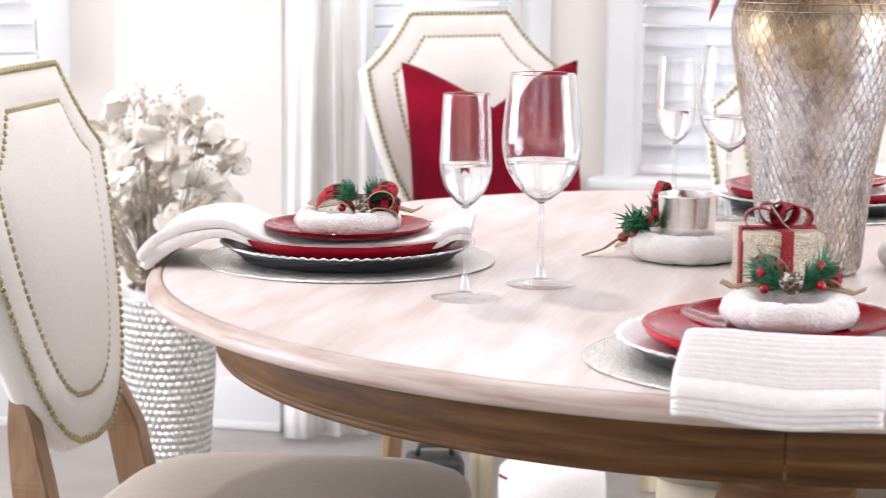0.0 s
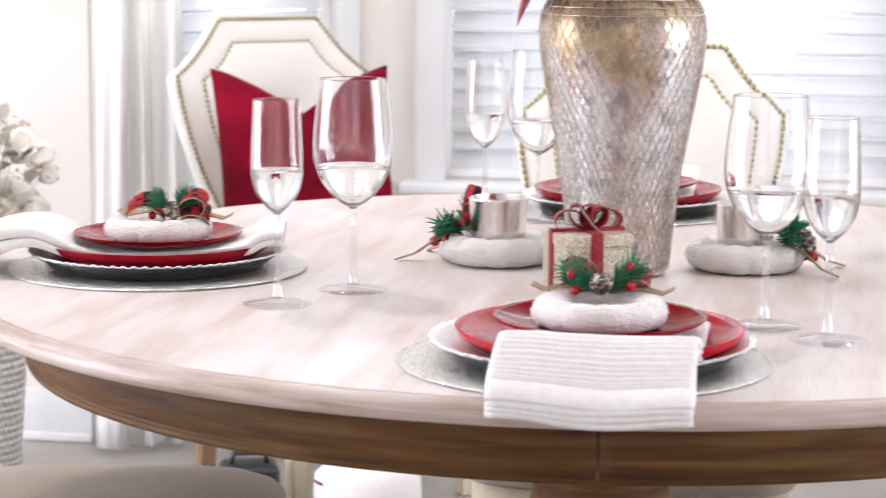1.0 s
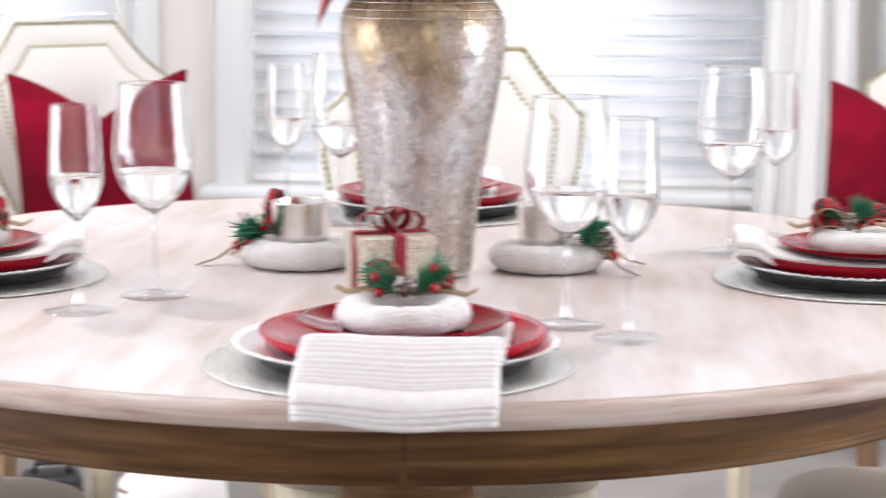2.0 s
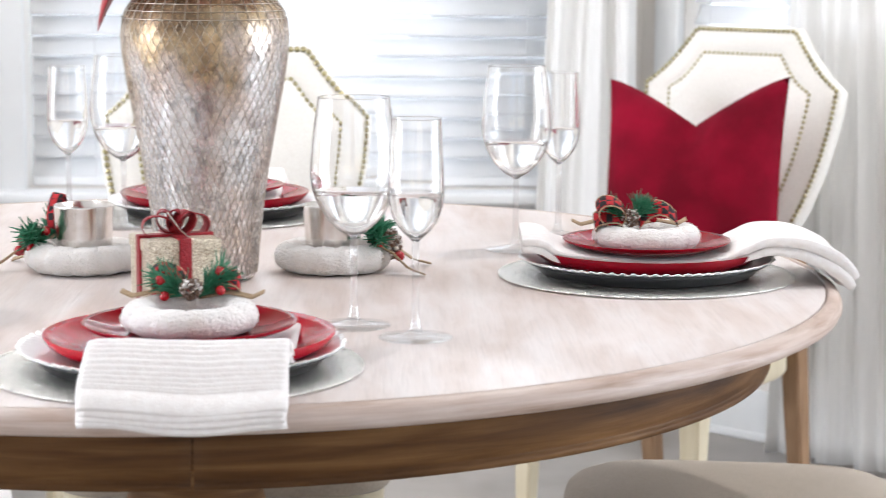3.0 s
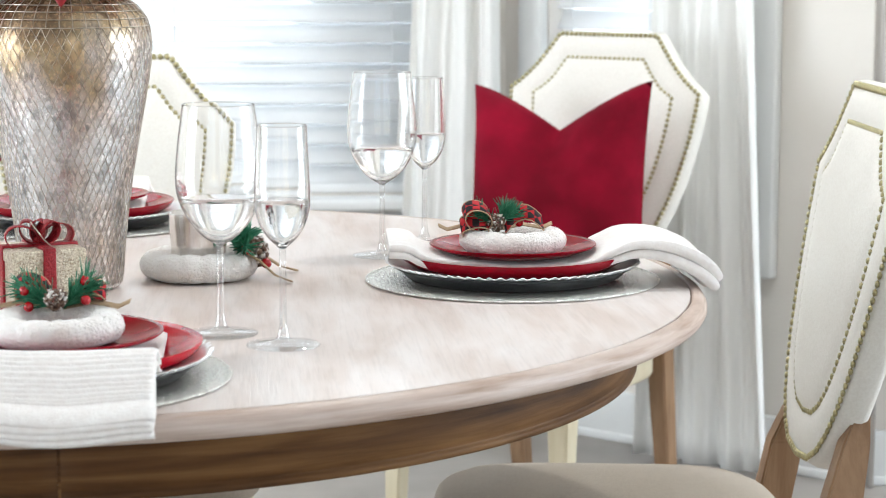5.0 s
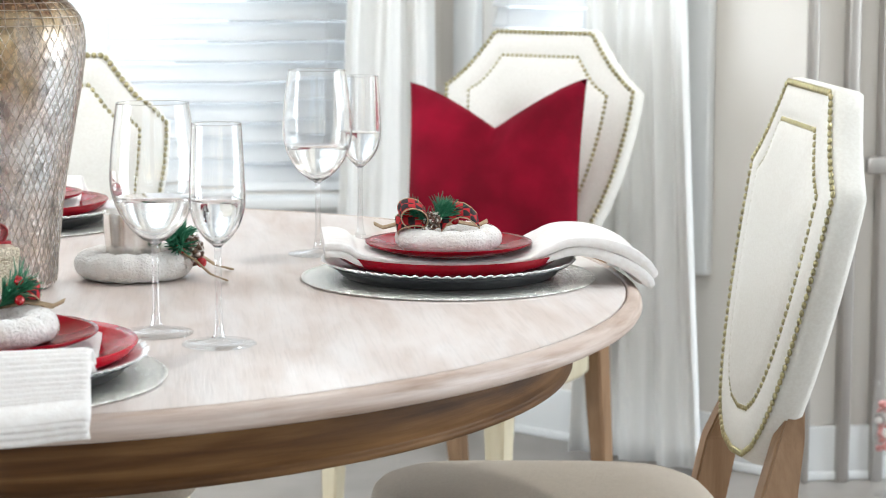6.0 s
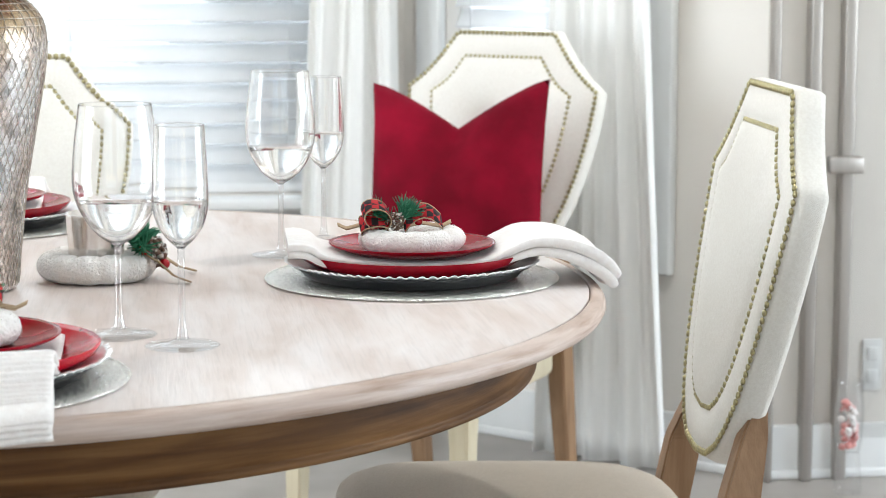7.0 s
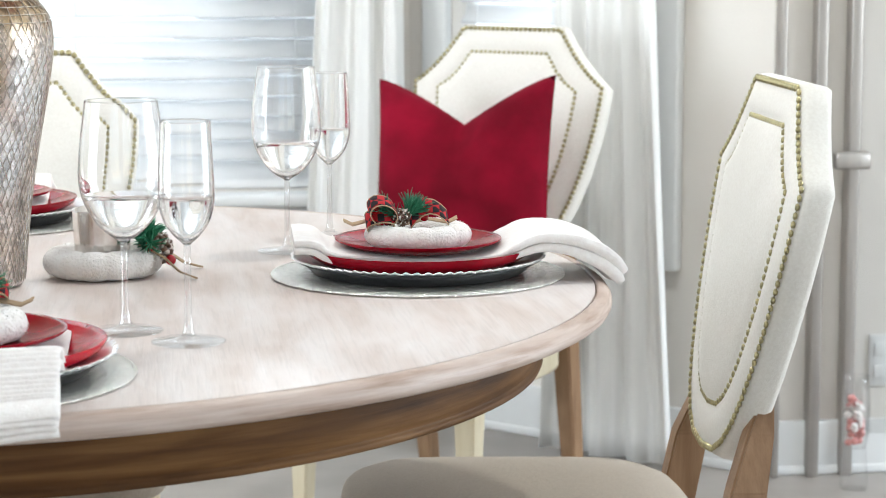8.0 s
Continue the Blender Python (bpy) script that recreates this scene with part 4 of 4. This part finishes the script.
def vase_radius(z):
    for (r0, z0), (r1, z1) in zip(VASE[1:], VASE[2:]):
        if z0 <= z <= z1:
            return r0 + (r1 - r0) * (z - z0) / max(z1 - z0, 1e-6)
    return VASE[-1][0]


def vase(m):
    v = empty("vase", m)
    tagged(v, "mottled mercury glass vase wrapped in pale wire netting", "vase")
    part("body", lathe(VASE + [(0.0635, 0.3745), (0.0585, 0.362), (0.0575, 0.348), (0.066, 0.333), (0.09, 0.31), (0.0, 0.02)], 96), MERCURY, v)
    bm = bmesh.new()
    n, z0, z1, rows = 104, 0.006, 0.305, 28
    lift = 0.0012
    step = (z1 - z0) / rows
    rnd = random.Random(4)
    jit = [[(rnd.uniform(-0.16, 0.16), rnd.uniform(-0.0008, 0.0008)) for _ in range(n)] for _ in range(rows + 1)]

    def knot(col, row):
        ja, jz = jit[row][int(col) % n]
        z = min(max(z0 + step * row + jz, 0.005), 0.306)
        a = 2 * math.pi * (col + ja) / n
        r = vase_radius(z) + lift
        return Vector((r * math.cos(a), r * math.sin(a), z))
    for col in range(n):
        pts = []
        for row in range(rows + 1):
            pts.append(knot((col + (0.5 if (row + col) % 2 == 0 else -0.5)) % n, row))
        tube(pts, 0.00046, 3, bm, cap=False)
    tagged(part("wire_netting", bm, WIRE, v, "pale gold diamond wire netting"), kind="stuff")
    bm = bmesh.new()
    for z in (0.305, 0.314, 0.3225, 0.330, 0.3365):
        r = vase_radius(z) + lift
        tube([(r * math.cos(2 * math.pi * i / 64), r * math.sin(2 * math.pi * i / 64), z) for i in range(65)], 0.00075, 4, bm, cap=False)
    for k in range(40):
        a = 2 * math.pi * k / 40
        tube([((vase_radius(z) + lift) * math.cos(a), (vase_radius(z) + lift) * math.sin(a), z) for z in (0.304, 0.312, 0.320, 0.328, 0.337)], 0.0006, 3, bm, cap=False)
    tagged(part("shoulder_netting", bm, WIRE, v), kind="stuff")
    return v


vase(pose(0.033, -0.034, TOP + 0.0008))


def poinsettia(m):
    p = empty("poinsettia_spray", m)
    tagged(p, "red velvet poinsettia spray standing in the vase", "artificial flowers")
    rnd = random.Random(9)
    stems = bmesh.new()
    for k in range(9):
        a = 2 * math.pi * k / 9 + 0.2
        rr = 0.10 if k % 2 else 0.055
        c = Vector((rr * math.cos(a), rr * math.sin(a), 0.47 + 0.03 * (k % 3)))
        tube([(0.02 * math.cos(a), 0.02 * math.sin(a), 0.1), (0.035 * math.cos(a), 0.035 * math.sin(a), 0.36), tuple(c)], 0.002, 6, stems)
        for j in range(6):
            b = 2 * math.pi * j / 6 + rnd.uniform(-0.2, 0.2)
            d = Vector((math.cos(b), math.sin(b), rnd.uniform(-0.5, 0.3))).normalized()
            L = rnd.uniform(0.055, 0.08)
            petal(p, c, d, L)
    part("stem", stems, TWIG, p)
    for a, L, lo in ((330, 0.09, 0.36), (40, 0.09, 0.37)):
        d = Vector((math.cos(math.radians(a)), math.sin(math.radians(a)), -0.42)).normalized()
        petal(p, Vector((0.055 * math.cos(math.radians(a)), 0.055 * math.sin(math.radians(a)), lo + 0.035)), d, L)
    # Unseen ring, added so the vase's shoulder mirrors red and gold.
    for k in range(16):
        a = 2 * math.pi * k / 16
        petal(p, Vector((0.045 * math.cos(a), 0.045 * math.sin(a), 0.405 + 0.012 * (k % 3))), Vector((math.cos(a), math.sin(a), 0.12)).normalized(), 0.085, GOLD if k % 4 == 1 else PETAL)
    petal(p, Vector((-0.060, -0.005, 0.392)), Vector((-0.064, 0.0, -0.076)).normalized(), 0.120)
    petal(p, Vector((-0.075, -0.03, 0.40)), Vector((-0.062, -0.01, -0.050)).normalized(), 0.10)
    petal(p, Vector((0.004, -0.052, 0.392)), Vector((-0.004, -0.036, -0.058)).normalized(), 0.070)


def petal(p, c, d, L, mat=None):
    side = d.cross(Vector((0, 0, 1))).normalized()
    up = side.cross(d)

    def fn(u, v):
        wd = L * 0.30 * math.sin(math.pi * min(u * 1.02, 1) ** 0.8) ** 0.9
        return c + d * L * u + side * wd * (v - 0.5) * 2 + up * (0.12 * L * math.sin(math.pi * u) - 0.10 * L * (2 * v - 1) ** 2 * math.sin(math.pi * u) - 0.15 * L * u * u)
    part("petal", sheet(fn, 8, 4, 0.0008), mat or PETAL, p)


poinsettia(pose(0.033, -0.034, TOP + 0.0008))


# ---- floor vase with dried flowers ----
def floor_vase(m):
    v = empty("floor_vase", m)
    tagged(v, "tall silver mirror mosaic floor vase beside the wall", "vase")
    prof = [(0.0, 0.0), (0.062, 0.0), (0.066, 0.01), (0.078, 0.12), (0.088, 0.26), (0.093, 0.36), (0.091, 0.41), (0.084, 0.44), (0.082, 0.45), (0.078, 0.45), (0.08, 0.42), (0.085, 0.34), (0.06, 0.02), (0.0, 0.02)]
    part("body", lathe(prof, 64), GROUT, v)
    zs = [0.012 + 0.0142 * k for k in range(30)]
    bm = bmesh.new()
    outer = prof[1:9]

    def rad(z):
        for (r0, z0), (r1, z1) in zip(outer, outer[1:]):
            if z0 <= z <= z1:
                return r0 + (r1 - r0) * (z - z0) / max(z1 - z0, 1e-6)
        return 0.083
    rnd = random.Random(2)
    for r_i, z in enumerate(zs):
        r = rad(z)
        n = 38
        for k in range(n):
            a = 2 * math.pi * (k + 0.5 * (r_i % 2)) / n
            mm = Matrix.Translation((r * math.cos(a), r * math.sin(a), z)) @ Euler((rnd.gauss(0, 0.07), rnd.gauss(0, 0.07), a)).to_matrix().to_4x4()
            bmesh.ops.create_cube(bm, size=1, matrix=mm @ Matrix.Diagonal((0.004, 2 * math.pi * r / n * 0.86, 0.0122, 1)))
    tagged(part("mosaic_tile", bm, MOSAIC, v, "small mirrored mosaic tiles"), kind="stuff")


def dried_bouquet(m):
    b = empty("dried_bouquet", m)
    tagged(b, "ivory and beige dried flower bouquet in the mosaic vase", "dried flowers")
    rnd = random.Random(31)
    stems, fluff = bmesh.new(), bmesh.new()
    for k in range(120):
        a, rr = rnd.uniform(0, 6.283), rnd.uniform(0.02, 0.17)
        top = Vector((rr * math.cos(a), rr * math.sin(a), rnd.uniform(0.52, 0.86) - rr * 0.5))
        mid = Vector((rr * 0.45 * math.cos(a), rr * 0.45 * math.sin(a), 0.55))
        tube([(0.02 * math.cos(a), 0.02 * math.sin(a), 0.2), tuple(mid * 0.5 + Vector((0.01 * math.cos(a), 0.01 * math.sin(a), 0.22))), tuple(top)], [0.002, 0.0016, 0.0008], 4, stems)
        for j in range(9):
            d = Vector((rnd.gauss(0, 1), rnd.gauss(0, 1), rnd.gauss(0.4, 1))).normalized()
            q = top + d * rnd.uniform(0.004, 0.028)
            tube([top, q], [0.0006, 0.0006], 3, fluff, cap=False)
            bmesh.ops.create_icosphere(fluff, subdivisions=1, radius=rnd.uniform(0.0022, 0.0045), matrix=Matrix.Translation(q))
    tagged(part("stem", stems, TWIG, b), kind="stuff")
    tagged(part("seed_head", fluff, DRY, b, "beige dried seed heads"), kind="stuff")
    for k in range(64):
        a, rr = rnd.uniform(0, 6.283), rnd.uniform(0.03, 0.165)
        c = Vector((rr * math.cos(a), rr * math.sin(a), rnd.uniform(0.50, 0.80) - rr * 0.35))
        d = Vector((math.cos(a), math.sin(a), rnd.uniform(-0.3, 1.1))).normalized()
        part("dried_leaf", cupped(c, d, rnd.uniform(0.035, 0.06), rnd.uniform(0.40, 0.62), rnd), DRY, b)
    for k in range(30):
        a = 2.399 * k + rnd.uniform(-0.3, 0.3)
        rr = 0.165 * math.sqrt((k + 0.5) / 30)
        c = Vector((rr * math.cos(a), rr * math.sin(a), rnd.uniform(0.60, 0.83) - rr * 0.5))
        out = Vector((math.cos(a), math.sin(a), rnd.uniform(0.1, 0.9))).normalized()
        side = out.orthogonal().normalized()
        up = out.cross(side)
        flower = part("blossom", cupped(c, out, 0.016, 0.8, rnd), DRY, b, "ivory paper blossom")
        n = rnd.randint(4, 6)
        for j in range(n):
            g = 2 * math.pi * j / n + rnd.uniform(-0.25, 0.25)
            d = (out * rnd.uniform(0.25, 0.7) + side * math.cos(g) + up * math.sin(g)).normalized()
            part("petal", cupped(c, d, rnd.uniform(0.040, 0.056), rnd.uniform(0.8, 1.1), rnd), IVORY, flower)


def cupped(c, d, length, wide, rnd):
    """A round-tipped petal from c along d, hollowed and a little crumpled."""
    side = d.orthogonal().normalized()
    up = d.cross(side)
    curl, ph = rnd.uniform(-0.35, 0.35), rnd.uniform(0, 6)

    def fn(u, v):
        wd = length * wide * 0.5 * math.sin(math.pi * min(0.05 + 0.93 * u, 1)) ** 0.6
        w = 2 * v - 1
        return c + d * length * u + side * wd * w + up * length * (0.16 * w * w * wide + curl * u * u + 0.03 * math.sin(9 * u + 5 * w + ph))
    return sheet(fn, 7, 6, 0.0008)


FV = pose(-1.335, 1.36, 0.001)
floor_vase(FV)
dried_bouquet(FV @ pose(-0.028, 0, 0))


# ---- things past the table ----
def glass_door():
    d = empty("door_1", pose(CORNER_R[0] + 0.02, CORNER_R[1], 0))
    tagged(d, "grey framed glass door standing along the wall", "door", kind="structure")
    for x, w in ((-0.018, 0.014), (0.061, 0.025), (0.136, 0.026), (0.95, 0.05)):
        part("stile", box(w, 0.04, 2.3, (x + w / 2, -0.0225, 1.15), 0.004), STEEL, d)
    part("top_rail", box(0.786, 0.038, 0.05, (0.556, -0.0225, 2.25), 0.004), STEEL, d)
    part("latch", box(0.076, 0.03, 0.037, (0.137, -0.060, 0.693), 0.006), STEEL, d, "brushed metal latch")
    part("pane", box(0.786, 0.006, 2.1, (0.556, -0.0225, 1.14), 0), THIN, d)


glass_door()


def switch_plate():
    s = empty("outlet_plate", pose(1.797, 1.899, 0.248))
    tagged(s, "white plastic outlet plate on the wall", "outlet")
    part("plate", box(0.045, 0.006, 0.115, (0, -0.0035, 0), 0.003), WHITE, s)
    for dz in (-0.025, 0.025):
        part("socket", box(0.024, 0.004, 0.03, (0, -0.0082, dz), 0.002), WHITE, s)


switch_plate()


def sweet_jar():
    g = empty("glass_jar", pose(1.70, 1.75, 0.001))
    tagged(g, "slim clear glass jar holding red and white sweets on the floor", "jar")
    part("glass", lathe([(0.0, 0.0), (0.027, 0.0), (0.030, 0.006), (0.027, 0.05), (0.024, 0.085), (0.029, 0.12), (0.031, 0.19), (0.027, 0.23), (0.029, 0.245), (0.0275, 0.245), (0.0255, 0.23), (0.0293, 0.19), (0.0273, 0.12), (0.022, 0.09), (0.0, 0.088)], 40), THIN, g)
    rnd = random.Random(12)
    for k in range(34):
        a, rr, z = rnd.uniform(0, 6.283), 0.017 * math.sqrt(rnd.random()), 0.100 + 0.0030 * k
        bm = bmesh.new()
        bmesh.ops.create_uvsphere(bm, u_segments=10, v_segments=7, radius=0.0085, matrix=Matrix.Translation((rr * math.cos(a), rr * math.sin(a), z)) @ Euler((rnd.uniform(0, 3), rnd.uniform(0, 3), 0)).to_matrix().to_4x4() @ Matrix.Diagonal((1, 1, 0.6, 1)))
        part("sweet", bm, STRIPE, g)


sweet_jar()


def floor_pouf():
    p = empty("round_basket", pose(-0.57, 1.42, 0.001) @ Matrix.Diagonal((0.7, 0.7, 0.96, 1)))
    tagged(p, "low round white fabric basket under the chairs", "basket")
    part("body", lathe([(0.0, 0.002), (0.135, 0.002), (0.148, 0.02), (0.150, 0.09), (0.146, 0.125), (0.12, 0.142), (0.06, 0.15), (0.0, 0.152)], 48), COTTON, p)
    part("ribbon", tube([(0.151 * math.cos(a), 0.151 * math.sin(a), 0.118) for a in (3.65, 3.75, 3.85, 3.95)], 0.003, 6), VELVET, p, "dark red ribbon end")
    k = empty("small_case", pose(-0.80, 1.40, 0.001, 0, 0, 20))
    tagged(k, "small black case on the floor by the basket", "case")
    part("body", box(0.11, 0.10, 0.135, (0, 0, 0.0675), 0.012, 3), BLACK, k)
    part("handle", tube([(-0.035, 0, 0.132), (-0.03, 0, 0.155), (0.03, 0, 0.155), (0.035, 0, 0.132)], 0.006, 8), BLACK, k)


floor_pouf()

# ---- unseen windows behind and beside the camera ----
def unseen_window(name, m, s0, s1, z0, z1):
    w = empty(name, m)
    tagged(w, "unseen white framed window with a grid of panes, added for light and reflections", "window", kind="structure")
    mid, wd, hg = (s0 + s1) / 2, s1 - s0, z1 - z0
    for s in (s0, s1):
        part("side_casing", box(0.08, 0.03, hg + 0.16, (s + (0.04 if s == s1 else -0.04), -0.016, (z0 + z1) / 2), 0.005), WHITE, w)
    for z in (z0 - 0.04, z1 + 0.04):
        part("casing", box(wd - 0.004, 0.03, 0.08, (mid, -0.016, z), 0.005), WHITE, w)
    for k in range(1, 4):
        part("muntin", box(0.03, 0.03, hg, (s0 + wd * k / 4, 0.05, (z0 + z1) / 2), 0.003), WHITE, w)
    for k in range(1, 3):
        part("muntin", box(wd, 0.026, 0.03, (mid, 0.05, z0 + hg * k / 3), 0.003), WHITE, w)


# South pair added for grid reflections, east and west to carry fill light.
for nm, a, turn, s0, s1 in (("window_5", (4.4, -5.4), 180, 1.5, 3.9), ("window_6", (4.4, -5.4), 180, 4.9, 7.3), ("added_window_7", (4.4, 1.90), -90, 0.9, 3.5), ("added_window_8", (-4.4, -5.4), 90, 3.2, 5.8)):
    unseen_window(nm, pose(a[0], a[1], 0, 0, 0, turn), s0, s1, 0.4, 2.3)

# ---- daylight lamps at the bay's openings, fill lamps at the unseen ones ----
DAY = (0.93, 0.97, 1.0)
SOFT = (0.96, 0.98, 1.0)
for m, a, b in ((mB, BX - 0.62, BX + 0.74), (mL, 0.13, 0.665), (mR, 0.13, 0.70), (mWL, LW0, LW1)):
    area_lamp("window_fill_light", m @ Vector(((a + b) / 2, 0.3, 1.4)), m @ Vector(((a + b) / 2, -1, 1.2)), b - a, 1.6, 16 * (b - a), DAY)
# Fill at the unseen openings; east and west brighten the chairs' faces.
for eye, target, power in (((1.7, -5.46, 1.35), (1.7, 0, 1.2), 9), ((-1.7, -5.46, 1.35), (-1.7, 0, 1.2), 9), ((4.46, -0.3, 1.35), (0, -0.3, 1.2), 102), ((-4.46, -0.9, 1.35), (0, -0.9, 1.2), 152)):
    area_lamp("window_fill_light", eye, target, 2.4, 1.8, power, SOFT)



# Added ceiling fill lights, out of view; no such fixtures are known here.
def added_downlight(x, y):
    d = empty("fill_downlight", pose(x, y, H))
    tagged(d, "added round ceiling fill light with a white trim, out of view", "ceiling light", "recessed lights")
    part("trim", lathe([(0.06, 0.0), (0.085, 0.0), (0.085, -0.006), (0.062, -0.008)], 40, close=True), WHITE, d)
    data = bpy.data.lights.new("lamp", "AREA")
    data.shape, data.size, data.energy, data.color = "DISK", 0.12, 13 if y < 1 else 3, (1.0, 0.95, 0.89)
    lamp = new("fill_lamp", data)
    lamp.matrix_basis = look((x, y, H - 0.004), (x, y, 0))


# Front pair fills the table, rear pair the bay's curtains and walls.
for px, py in ((-0.9, 0.5), (0.9, 0.5), (-0.95, 1.5), (0.95, 1.45)):
    added_downlight(px, py)
